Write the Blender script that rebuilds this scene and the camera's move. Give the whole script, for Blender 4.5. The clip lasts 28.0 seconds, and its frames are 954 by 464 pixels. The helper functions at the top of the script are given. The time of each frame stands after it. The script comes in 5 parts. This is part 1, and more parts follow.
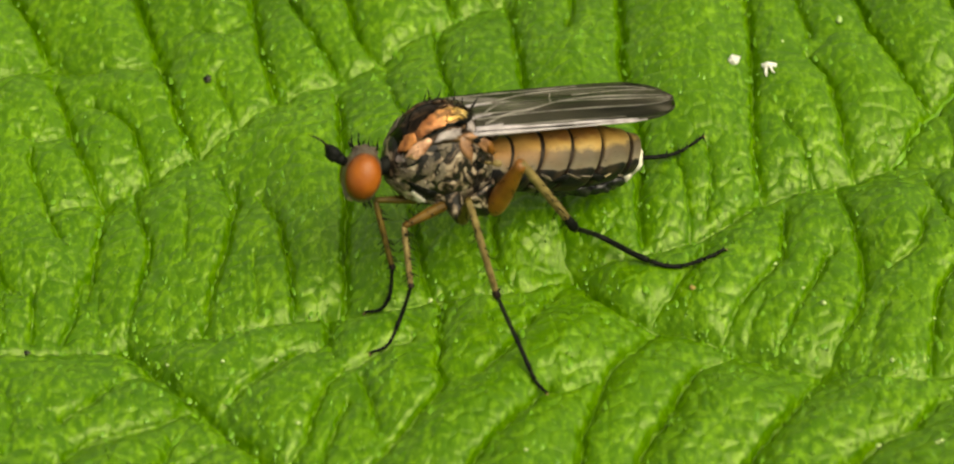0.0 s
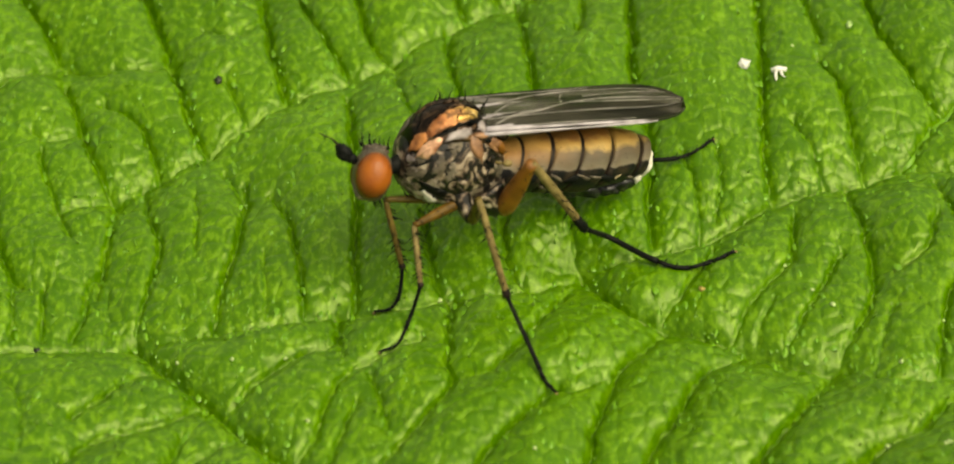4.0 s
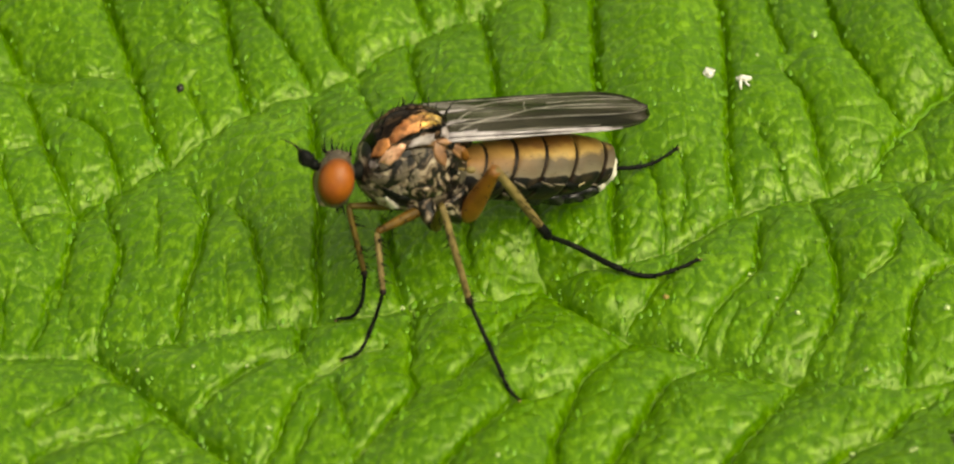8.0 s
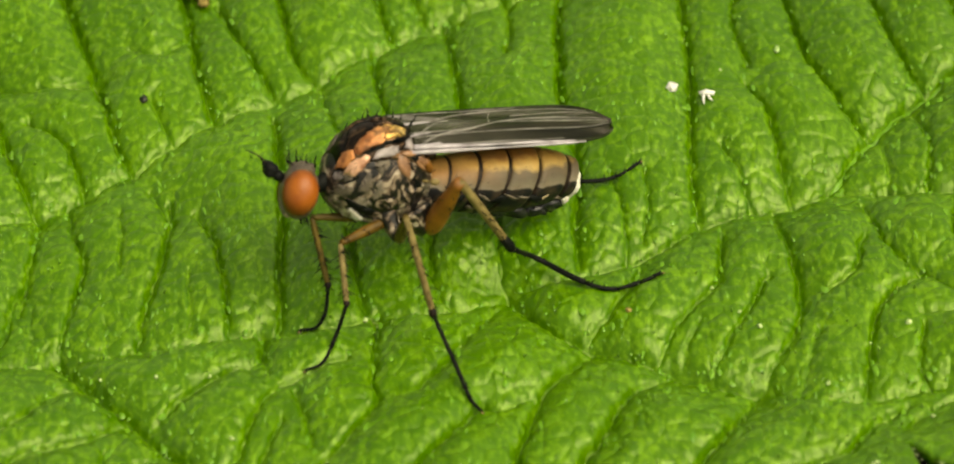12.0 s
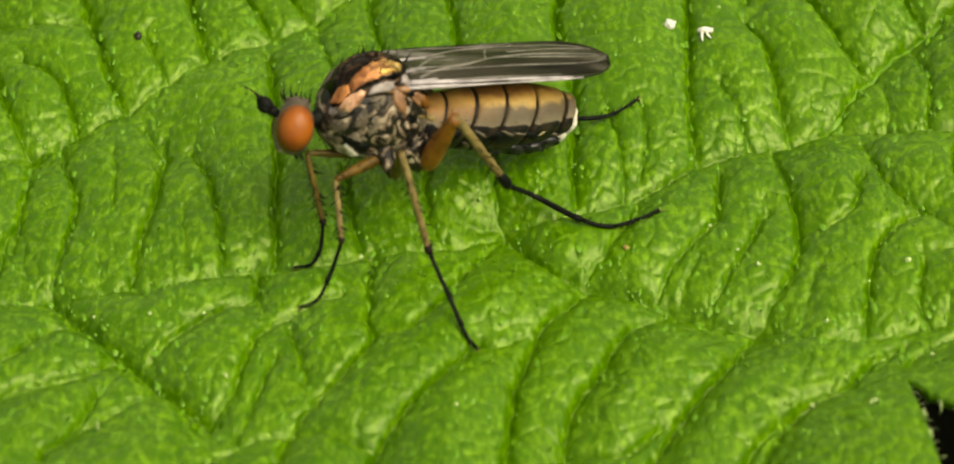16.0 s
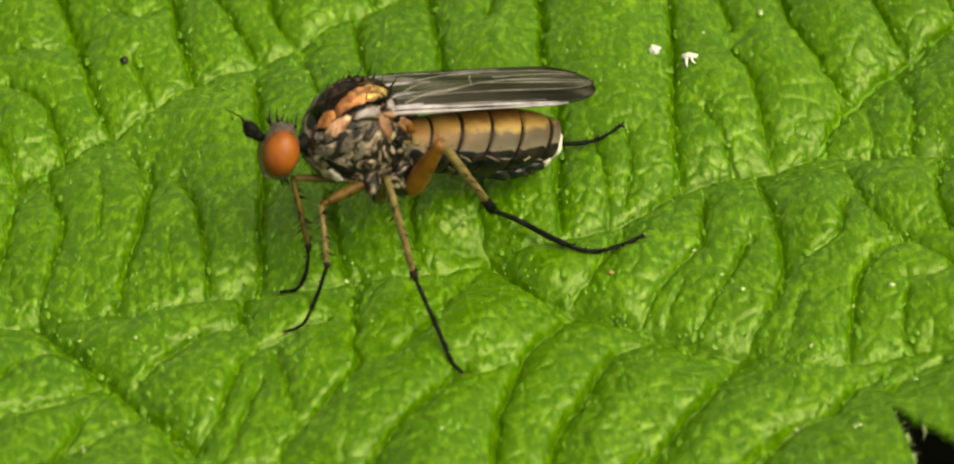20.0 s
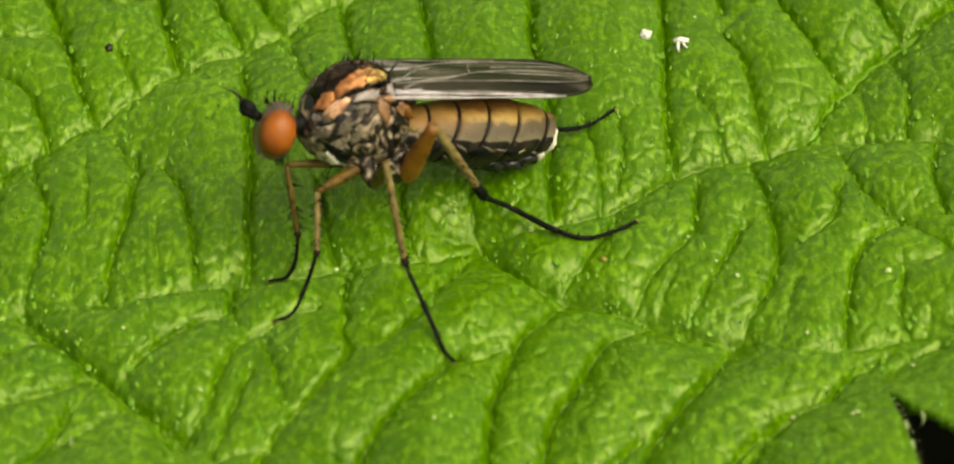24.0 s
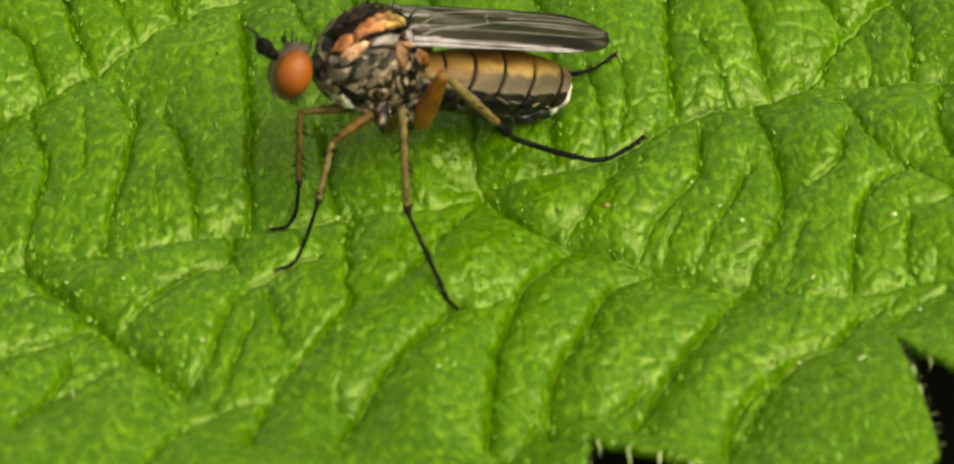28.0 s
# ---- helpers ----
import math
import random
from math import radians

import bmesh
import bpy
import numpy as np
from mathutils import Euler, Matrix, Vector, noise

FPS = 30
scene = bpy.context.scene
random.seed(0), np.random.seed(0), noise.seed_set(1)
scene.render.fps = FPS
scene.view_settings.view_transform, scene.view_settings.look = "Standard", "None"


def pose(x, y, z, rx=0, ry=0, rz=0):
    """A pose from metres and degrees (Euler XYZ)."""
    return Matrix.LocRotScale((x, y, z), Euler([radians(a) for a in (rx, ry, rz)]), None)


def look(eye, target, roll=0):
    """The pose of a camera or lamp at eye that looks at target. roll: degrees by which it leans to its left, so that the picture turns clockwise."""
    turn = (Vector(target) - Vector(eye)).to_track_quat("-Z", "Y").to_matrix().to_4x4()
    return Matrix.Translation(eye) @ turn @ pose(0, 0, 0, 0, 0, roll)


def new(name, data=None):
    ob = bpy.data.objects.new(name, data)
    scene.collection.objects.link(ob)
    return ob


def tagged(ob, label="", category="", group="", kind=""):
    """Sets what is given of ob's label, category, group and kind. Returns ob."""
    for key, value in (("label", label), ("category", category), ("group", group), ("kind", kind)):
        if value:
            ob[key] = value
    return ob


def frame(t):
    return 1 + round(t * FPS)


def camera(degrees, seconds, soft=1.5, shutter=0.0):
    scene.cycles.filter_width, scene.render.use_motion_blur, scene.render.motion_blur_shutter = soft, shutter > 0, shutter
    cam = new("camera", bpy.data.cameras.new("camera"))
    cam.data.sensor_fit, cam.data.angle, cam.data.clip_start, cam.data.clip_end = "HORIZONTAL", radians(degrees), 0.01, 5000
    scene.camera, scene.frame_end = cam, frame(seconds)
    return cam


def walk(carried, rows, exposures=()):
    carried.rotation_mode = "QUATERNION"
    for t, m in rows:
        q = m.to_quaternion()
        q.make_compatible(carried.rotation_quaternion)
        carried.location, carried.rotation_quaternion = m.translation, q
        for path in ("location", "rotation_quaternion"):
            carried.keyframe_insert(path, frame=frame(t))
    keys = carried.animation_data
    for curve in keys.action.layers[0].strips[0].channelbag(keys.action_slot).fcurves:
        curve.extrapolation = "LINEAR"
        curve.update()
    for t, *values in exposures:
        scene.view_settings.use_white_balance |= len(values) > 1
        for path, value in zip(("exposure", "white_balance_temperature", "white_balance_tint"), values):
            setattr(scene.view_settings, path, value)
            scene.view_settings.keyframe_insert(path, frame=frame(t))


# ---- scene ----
# The place is a few centimetres across: lengths below are in millimetres times MM.
MM = 0.001
cam = camera(16.0, 28.0, soft=2.0)
# the lens is in focus on the fly and softens towards the near edge of the leaf
cam.data.dof.use_dof, cam.data.dof.focus_distance, cam.data.dof.aperture_fstop = True, 0.0684, 165.0
PATH = [
    (0.0, pose(0.000279, -0.050622, 0.044635, 48.800, 1.639, 0.594)),
    (0.2, pose(0.000274, -0.050662, 0.044664, 48.808, 1.603, 0.612)),
    (0.5, pose(0.000266, -0.050723, 0.044707, 48.908, 1.548, 0.644)),
    (0.7, pose(0.000230, -0.050764, 0.044639, 48.872, 1.580, 0.695)),
    (1.0, pose(0.000175, -0.050825, 0.044538, 48.425, 1.628, 0.877)),
    (1.2, pose(0.000119, -0.050861, 0.044545, 48.048, 1.641, 1.175)),
    (1.5, pose(0.000035, -0.050914, 0.044556, 48.371, 1.660, 0.928)),
    (1.7, pose(0.000015, -0.050907, 0.044607, 48.736, 1.626, 0.897)),
    (2.0, pose(-0.000016, -0.050897, 0.044684, 48.784, 1.575, 1.000)),
    (2.2, pose(0.000073, -0.050976, 0.044850, 48.856, 1.604, 0.994)),
    (2.5, pose(0.000206, -0.051095, 0.045099, 49.495, 1.647, 0.958)),
    (2.7, pose(0.000139, -0.051125, 0.044888, 49.558, 1.631, 1.118)),
    (3.0, pose(0.000038, -0.051171, 0.044571, 49.514, 1.606, 0.987)),
    (3.2, pose(0.000067, -0.051157, 0.044489, 49.349, 1.579, 1.181)),
    (3.5, pose(0.000110, -0.051136, 0.044367, 49.329, 1.538, 1.075)),
    (5.5, pose(0.000144, -0.051058, 0.043922, 49.588, 1.269, 0.428)),
    (5.7, pose(0.000127, -0.051062, 0.043879, 49.404, 1.230, 0.569)),
    (6.0, pose(0.000101, -0.051067, 0.043815, 49.518, 1.172, 0.532)),
    (6.2, pose(0.000177, -0.051133, 0.043854, 49.799, 1.168, 0.392)),
    (6.5, pose(0.000291, -0.051233, 0.043912, 50.064, 1.162, 0.468)),
    (6.7, pose(0.000249, -0.051219, 0.043929, 49.968, 1.099, 0.550)),
    (7.0, pose(0.000186, -0.051199, 0.043954, 50.102, 1.005, 0.406)),
    (7.2, pose(0.000170, -0.051269, 0.043928, 50.308, 0.998, 0.321)),
    (7.5, pose(0.000146, -0.051374, 0.043889, 50.296, 0.988, 0.374)),
    (7.7, pose(0.000154, -0.051293, 0.043755, 50.388, 0.978, 0.356)),
    (8.0, pose(0.000165, -0.051171, 0.043554, 49.942, 0.963, 0.469)),
    (8.2, pose(0.000132, -0.051192, 0.043608, 49.791, 0.902, 0.305)),
    (8.5, pose(0.000083, -0.051224, 0.043689, 49.778, 0.810, 0.372)),
    (8.7, pose(0.000109, -0.051242, 0.043684, 49.867, 0.822, 0.220)),
    (9.0, pose(0.000148, -0.051268, 0.043676, 50.024, 0.841, 0.284)),
    (9.2, pose(0.000124, -0.051282, 0.043685, 50.013, 0.755, 0.238)),
    (9.5, pose(0.000087, -0.051304, 0.043699, 50.233, 0.627, 0.134)),
    (9.7, pose(0.000086, -0.051281, 0.043662, 50.287, 0.609, 0.121)),
    (10.0, pose(0.000084, -0.051247, 0.043606, 50.117, 0.582, 0.289)),
    (10.2, pose(0.000043, -0.051219, 0.043542, 50.178, 0.543, 0.134)),
    (10.5, pose(-0.000019, -0.051178, 0.043445, 49.845, 0.484, 0.253)),
    (10.7, pose(-0.000013, -0.051212, 0.043385, 49.547, 0.435, 0.292)),
    (11.0, pose(-0.000005, -0.051264, 0.043296, 49.669, 0.362, 0.218)),
    (11.2, pose(0.000022, -0.051289, 0.043398, 49.933, 0.352, 0.079)),
    (11.5, pose(0.000062, -0.051326, 0.043551, 50.053, 0.337, 0.043)),
    (11.7, pose(0.000019, -0.051331, 0.043523, 50.319, 0.291, -0.023)),
    (12.0, pose(-0.000045, -0.051339, 0.043480, 50.287, 0.221, 0.050)),
    (12.2, pose(-0.000036, -0.051339, 0.043474, 50.277, 0.224, 0.086)),
    (12.5, pose(-0.000022, -0.051339, 0.043465, 50.295, 0.228, 0.065)),
    (14.5, pose(0.000133, -0.051313, 0.043477, 50.170, 0.168, 0.043)),
    (14.7, pose(0.000120, -0.051326, 0.043431, 50.439, 0.162, -0.120)),
    (15.0, pose(0.000100, -0.051345, 0.043361, 50.236, 0.152, -0.006)),
    (15.2, pose(0.000078, -0.051314, 0.043351, 50.123, 0.130, 0.022)),
    (15.5, pose(0.000044, -0.051267, 0.043337, 50.019, 0.098, -0.042)),
    (15.7, pose(0.000028, -0.051249, 0.043147, 49.619, 0.112, 0.202)),
    (16.0, pose(0.000003, -0.051222, 0.042863, 49.565, 0.134, 0.096)),
    (16.2, pose(-0.000006, -0.051288, 0.042892, 49.830, 0.083, -0.032)),
    (16.5, pose(-0.000020, -0.051388, 0.042935, 49.919, 0.007, 0.055)),
    (16.7, pose(-0.000012, -0.051363, 0.042988, 49.918, 0.004, 0.105)),
    (17.0, pose(0.000000, -0.051325, 0.043067, 50.000, -0.000, -0.000)),
    (17.2, pose(0.000020, -0.051346, 0.043154, 49.945, -0.035, 0.032)),
    (17.5, pose(0.000049, -0.051377, 0.043284, 50.145, -0.088, -0.082)),
    (17.7, pose(0.000072, -0.051289, 0.043145, 49.932, -0.045, 0.039)),
    (18.0, pose(0.000106, -0.051158, 0.042937, 49.674, 0.020, -0.116)),
    (18.2, pose(0.000075, -0.051189, 0.042901, 49.708, -0.014, -0.273)),
    (18.5, pose(0.000028, -0.051236, 0.042848, 49.785, -0.065, -0.148)),
    (18.7, pose(0.000031, -0.051278, 0.042929, 49.830, -0.065, -0.198)),
    (19.0, pose(0.000036, -0.051340, 0.043050, 49.926, -0.064, -0.128)),
    (19.2, pose(0.000024, -0.051342, 0.043097, 49.954, -0.106, -0.190)),
    (19.5, pose(0.000006, -0.051345, 0.043167, 50.018, -0.170, -0.179)),
    (19.7, pose(-0.000004, -0.051342, 0.043102, 49.854, -0.144, -0.064)),
    (20.0, pose(-0.000020, -0.051337, 0.043004, 49.956, -0.104, -0.058)),
    (20.2, pose(-0.000014, -0.051236, 0.042854, 49.824, -0.084, -0.108)),
    (20.5, pose(-0.000006, -0.051084, 0.042630, 49.460, -0.054, -0.148)),
    (20.7, pose(-0.000030, -0.051134, 0.042674, 49.622, -0.148, -0.302)),
    (21.0, pose(-0.000065, -0.051210, 0.042740, 49.851, -0.288, -0.321)),
    (21.2, pose(-0.000047, -0.051216, 0.042833, 50.064, -0.284, -0.446)),
    (21.5, pose(-0.000020, -0.051224, 0.042973, 50.053, -0.279, -0.337)),
    (21.7, pose(-0.000018, -0.051209, 0.042979, 50.106, -0.277, -0.367)),
    (22.0, pose(-0.000016, -0.051186, 0.042988, 50.202, -0.274, -0.455)),
    (22.2, pose(-0.000058, -0.051150, 0.042832, 49.960, -0.207, -0.291)),
    (22.5, pose(-0.000121, -0.051097, 0.042598, 49.893, -0.106, -0.296)),
    (24.5, pose(-0.000379, -0.050664, 0.042269, 49.854, -0.148, -0.838)),
    (24.7, pose(-0.000439, -0.050580, 0.042169, 50.031, -0.136, -1.136)),
    (25.0, pose(-0.000530, -0.050455, 0.042020, 50.098, -0.117, -1.168)),
    (25.2, pose(-0.000549, -0.050683, 0.042206, 50.004, 0.075, -0.920)),
    (25.3, pose(-0.000558, -0.050798, 0.042300, 50.215, 0.171, -0.753)),
    (25.5, pose(-0.000577, -0.051026, 0.042486, 50.680, 0.363, -0.488)),
    (25.6, pose(-0.000644, -0.050728, 0.042479, 50.538, 0.376, -0.239)),
    (25.7, pose(-0.000711, -0.050431, 0.042472, 50.613, 0.389, -0.457)),
    (25.8, pose(-0.000677, -0.050402, 0.042326, 50.111, 0.405, -0.337)),
    (26.0, pose(-0.000608, -0.050344, 0.042033, 49.898, 0.437, -0.715)),
    (26.2, pose(-0.000615, -0.050280, 0.041998, 49.721, 0.328, -0.854)),
    (26.5, pose(-0.000625, -0.050184, 0.041945, 49.321, 0.165, -1.245)),
    (26.7, pose(-0.000597, -0.050214, 0.042004, 49.157, 0.127, -1.166)),
    (27.0, pose(-0.000556, -0.050258, 0.042092, 49.216, 0.071, -1.203)),
    (27.2, pose(-0.000560, -0.050184, 0.041975, 49.247, 0.143, -1.023)),
    (27.5, pose(-0.000565, -0.050072, 0.041800, 48.925, 0.252, -1.101)),
    (27.7, pose(-0.000535, -0.050204, 0.041924, 48.560, 0.204, -0.666)),
    (28.0, pose(-0.000490, -0.050401, 0.042109, 48.913, 0.132, -0.955)),
]
walk(cam, PATH, exposures=[(0.0, -0.27, 9000, 0), (28.0, -0.27, 9000, 0)])

# ---- daylight: a bright overcast sky with a broad, weak sun to one side ----
SUN_AZIMUTH, SUN_HEIGHT = radians(117), radians(57)
world = bpy.data.worlds.new("overcast_sky")
scene.world = world
world.use_nodes = True
wn = world.node_tree
sky = wn.nodes.new("ShaderNodeTexSky")
sky.sky_type, sky.sun_disc = "NISHITA", False
sky.sun_elevation, sky.sun_rotation = SUN_HEIGHT, SUN_AZIMUTH
sky.air_density, sky.dust_density, sky.ozone_density = 1.0, 4.0, 1.0
cloud = wn.nodes.new("ShaderNodeHueSaturation")
cloud.inputs["Saturation"].default_value = 0.3
wn.links.new(sky.outputs["Color"], cloud.inputs["Color"])
wn.links.new(cloud.outputs["Color"], wn.nodes["Background"].inputs["Color"])
wn.nodes["Background"].inputs["Strength"].default_value = 0.21
sun = new("sun", bpy.data.lights.new("sun", "SUN"))
sun.data.energy, sun.data.angle, sun.data.color = 3.0, radians(52), (1.0, 0.96, 0.9)
sun_way = Vector((math.sin(SUN_AZIMUTH) * math.cos(SUN_HEIGHT), math.cos(SUN_AZIMUTH) * math.cos(SUN_HEIGHT), math.sin(SUN_HEIGHT)))
sun.matrix_world = look(sun_way * 2.0, (0, 0, 0))


# ---- materials ----
class Mat:
    """A node material with a Principled shader; add() makes a node and links what is given."""

    def __init__(self, name, **values):
        self.m = bpy.data.materials.new(name)
        self.m.use_nodes = True
        self.t = self.m.node_tree
        self.p = self.t.nodes["Principled BSDF"]
        self.out = self.t.nodes["Material Output"]
        self.set(**values)

    def set(self, **values):
        for k, v in values.items():
            self.p.inputs[k.replace("_", " ")].default_value = v
        return self

    def add(self, kind, links=(), **values):
        n = self.t.nodes.new("ShaderNode" + kind)
        for k, v in values.items():
            n.inputs[k.replace("_", " ")].default_value = v
        for k, s in dict(links).items():
            self.t.links.new(s, n.inputs[k])
        return n

    def link(self, a, b):
        self.t.links.new(a, b)

    def coords(self):
        return self.add("TexCoord").outputs["Object"]

    def noise(self, scale, detail=3.0, vec=None, rough=0.55):
        n = self.add("TexNoise", {"Vector": vec or self.coords()}, Scale=scale, Detail=detail, Roughness=rough)
        return n.outputs["Fac"]

    def ramp(self, fac, *stops):
        r = self.add("ValToRGB", {"Fac": fac})
        e = r.color_ramp.elements
        while len(e) < len(stops):
            e.new(0.5)
        for i, (at, col) in enumerate(stops):
            e[i].position, e[i].color = at, (*col, 1)
        return r.outputs["Color"]

    def mix(self, fac, a, b):
        n = self.t.nodes.new("ShaderNodeMix")
        n.data_type = "RGBA"
        for key, v in ((0, fac), (6, a), (7, b)):
            if isinstance(v, (int, float)):
                n.inputs[key].default_value = v
            elif isinstance(v, tuple):
                n.inputs[key].default_value = (*v, 1)
            else:
                self.link(v, n.inputs[key])
        return n.outputs[2]

    def math(self, op, a, b=0.0):
        n = self.t.nodes.new("ShaderNodeMath")
        n.operation = op
        for i, v in enumerate((a, b)):
            if isinstance(v, (int, float)):
                n.inputs[i].default_value = v
            else:
                self.link(v, n.inputs[i])
        return n.outputs[0]

    def colour(self, c):
        self.link(c, self.p.inputs["Base Color"])
        return self

    def bump(self, height, strength=0.3, distance=0.00003):
        b = self.add("Bump", {"Height": height}, Strength=strength, Distance=distance)
        self.link(b.outputs["Normal"], self.p.inputs["Normal"])
        return b.outputs["Normal"]


def speckled(name, dark, light, scale, rough=0.5, metal=0.0, spec=0.5, bump=0.25):
    m = Mat(name, Roughness=rough, Metallic=metal, Specular_IOR_Level=spec)
    n = m.noise(scale, 4.0)
    m.colour(m.ramp(n, (0.3, dark), (0.7, light)))
    m.bump(m.noise(scale * 3.0, 3.0), bump, 0.00002)
    return m.m


def leaf_material():
    m = Mat("leaf_green", Roughness=0.36, Specular_IOR_Level=0.88, Specular_Tint=(0.83, 1.0, 0.45, 1))
    vec = m.coords()
    broad = m.noise(160.0, 2.0, vec)
    long = m.add("Mapping", {"Vector": vec})
    long.inputs["Scale"].default_value = (1.0, 0.5, 1.0)
    fine = m.noise(5600, 5.0, long.outputs[0], 0.6)
    col = m.ramp(broad, (0.3, (0.050, 0.168, 0.0006)), (0.72, (0.083, 0.234, 0.001)))
    patchy = m.math("MULTIPLY", m.ramp(fine, (0.5, (0, 0, 0)), (0.62, (0.6, 0.6, 0.6))), m.ramp(m.noise(420.0, 2.0, vec), (0.36, (0.25, 0.25, 0.25)), (0.62, (1, 1, 1))))
    col = m.mix(patchy, col, (0.21, 0.44, 0.014))
    blotch = m.noise(700.0, 3.0, vec)
    col = m.mix(m.ramp(blotch, (0.55, (0, 0, 0)), (0.8, (0.5, 0.5, 0.5))), col, (0.043, 0.155, 0.001))
    # fine grain of the upper skin, drawn out along the blade
    grain = m.noise(9800.0, 3.0, long.outputs[0], 0.6)
    col = m.mix(m.ramp(grain, (0.53, (0, 0, 0)), (0.63, (0.55, 0.55, 0.55))), col, (0.21, 0.43, 0.02))
    col = m.mix(m.ramp(grain, (0.36, (0.5, 0.5, 0.5)), (0.47, (0, 0, 0))), col, (0.03, 0.125, 0.001))
    m.colour(col)
    pits = m.add("TexVoronoi", {"Vector": vec}, Scale=7000.0).outputs["Distance"]
    # small facets of the puckered skin, finer wrinkles on them, and pits
    pucker = m.add("TexVoronoi", {"Vector": m.add("Mapping", {"Vector": vec}, Scale=(1.0, 0.6, 1.0)).outputs[0]}, Scale=5200.0).outputs["Distance"]
    relief = m.math("ADD", m.math("MULTIPLY", m.noise(4200.0, 4.0, long.outputs[0], 0.65), 1.0), m.math("MULTIPLY", pits, 0.12))
    relief = m.math("ADD", relief, m.math("MULTIPLY", pucker, 0.22))
    normal = m.bump(relief, 0.21, 0.00014)
    # light that comes through the blade from its other side
    thru = m.add("BsdfTranslucent", {"Color": m.mix(0.5, col, (0.16, 0.36, 0.01)), "Normal": normal})
    both = m.add("MixShader", {1: m.p.outputs[0], 2: thru.outputs[0]}, Fac=0.28)
    m.link(both.outputs[0], m.out.inputs["Surface"])
    return m.m


LEAF = leaf_material()
RIB = speckled("leaf_rib", (0.08, 0.235, 0.003), (0.14, 0.33, 0.012), 2500, 0.45)
WART = speckled("leaf_wart", (0.075, 0.225, 0.002), (0.125, 0.31, 0.008), 1200, 0.4, spec=0.6)
# soil is near black: the leaf's shade is put into its colour
SOIL = speckled("shade_black_soil", (0.003, 0.004, 0.002), (0.014, 0.015, 0.008), 150, 0.95, spec=0.05, bump=0.6)
HAIR = speckled("leaf_hair", (0.3, 0.42, 0.14), (0.5, 0.6, 0.3), 3000, 0.6)
DOWN = speckled("leaf_down", (0.11, 0.28, 0.012), (0.27, 0.46, 0.08), 1500, 0.5)
STALK = speckled("leaf_stalk", (0.07, 0.14, 0.02), (0.12, 0.2, 0.04), 300, 0.5)
CRUMB = speckled("white_crumb", (0.6, 0.6, 0.55), (0.85, 0.85, 0.8), 5000, 0.7)
GRAIN = speckled("pale_grain", (0.3, 0.45, 0.14), (0.56, 0.68, 0.34), 5000, 0.6)
PALE_GREEN = speckled("pale_green_flake", (0.24, 0.42, 0.1), (0.4, 0.58, 0.22), 5000, 0.6)
OCHRE = speckled("ochre_speck", (0.2, 0.16, 0.03), (0.42, 0.33, 0.09), 5000, 0.7)
FRASS = speckled("black_frass", (0.006, 0.008, 0.004), (0.02, 0.025, 0.012), 6000, 0.5)
BROWN = speckled("brown_debris", (0.07, 0.05, 0.012), (0.3, 0.23, 0.07), 4000, 0.85, spec=0.2)


EYE_LIT_SPOT = (1.60, 0.46, -0.10)


def eye_material():
    m = Mat("compound_eye", Roughness=0.36, Specular_IOR_Level=0.32)
    vec = m.coords()
    facets = m.add("TexVoronoi", {"Vector": vec}, Scale=24000.0).outputs["Distance"]
    col = m.ramp(m.noise(1800.0, 3.0, vec), (0.3, (0.21, 0.045, 0.006)), (0.7, (0.38, 0.112, 0.014)))
    # shading put into the colour: browner with distance from the eye's lit spot
    rim = m.add("VectorMath", {0: vec})
    rim.operation = "DISTANCE"
    rim.inputs[1].default_value = tuple(c * MM for c in EYE_LIT_SPOT)
    col = m.mix(m.ramp(m.math("MULTIPLY", rim.outputs["Value"], 1000.0), (0.25, (0, 0, 0)), (0.53, (0.85, 0.85, 0.85))), col, (0.07, 0.022, 0.006))
    m.colour(col)
    m.bump(facets, 0.4, 0.00001)
    return m.m


def notum_material():
    """Bronze cuticle with dark stripes along the back."""
    m = Mat("bronze_notum", Roughness=0.36, Metallic=0.85, Specular_IOR_Level=0.6)
    vec = m.coords()
    long = m.add("Mapping", {"Vector": vec})
    long.inputs["Scale"].default_value = (0.45, 1.0, 1.0)
    glint = m.add("TexNoise", {"Vector": long.outputs[0]}, Scale=2700.0, Detail=5.0, Distortion=1.3).outputs["Fac"]
    m.colour(m.ramp(glint, (0.44, (0.012, 0.009, 0.007)), (0.54, (0.05, 0.03, 0.018)), (0.62, (0.18, 0.10, 0.05)), (0.72, (0.5, 0.33, 0.16))))
    m.bump(m.noise(9000.0, 3.0, vec), 0.35, 0.00003)
    return m.m


def pleuron_material():
    """Grey-dusted side plates, blotched with black and tan."""
    m = Mat("dusted_pleuron", Roughness=0.42)
    vec = m.coords()
    n = m.add("TexNoise", {"Vector": vec}, Scale=2700.0, Detail=3.0, Distortion=1.6).outputs["Fac"]
    m.colour(m.ramp(n, (0.48, (0.005, 0.004, 0.003)), (0.515, (0.085, 0.056, 0.040)), (0.56, (0.21, 0.155, 0.108)), (0.66, (0.5, 0.42, 0.32))))
    m.bump(m.noise(7000.0, 4.0, vec), 0.5, 0.00005)
    return m.m


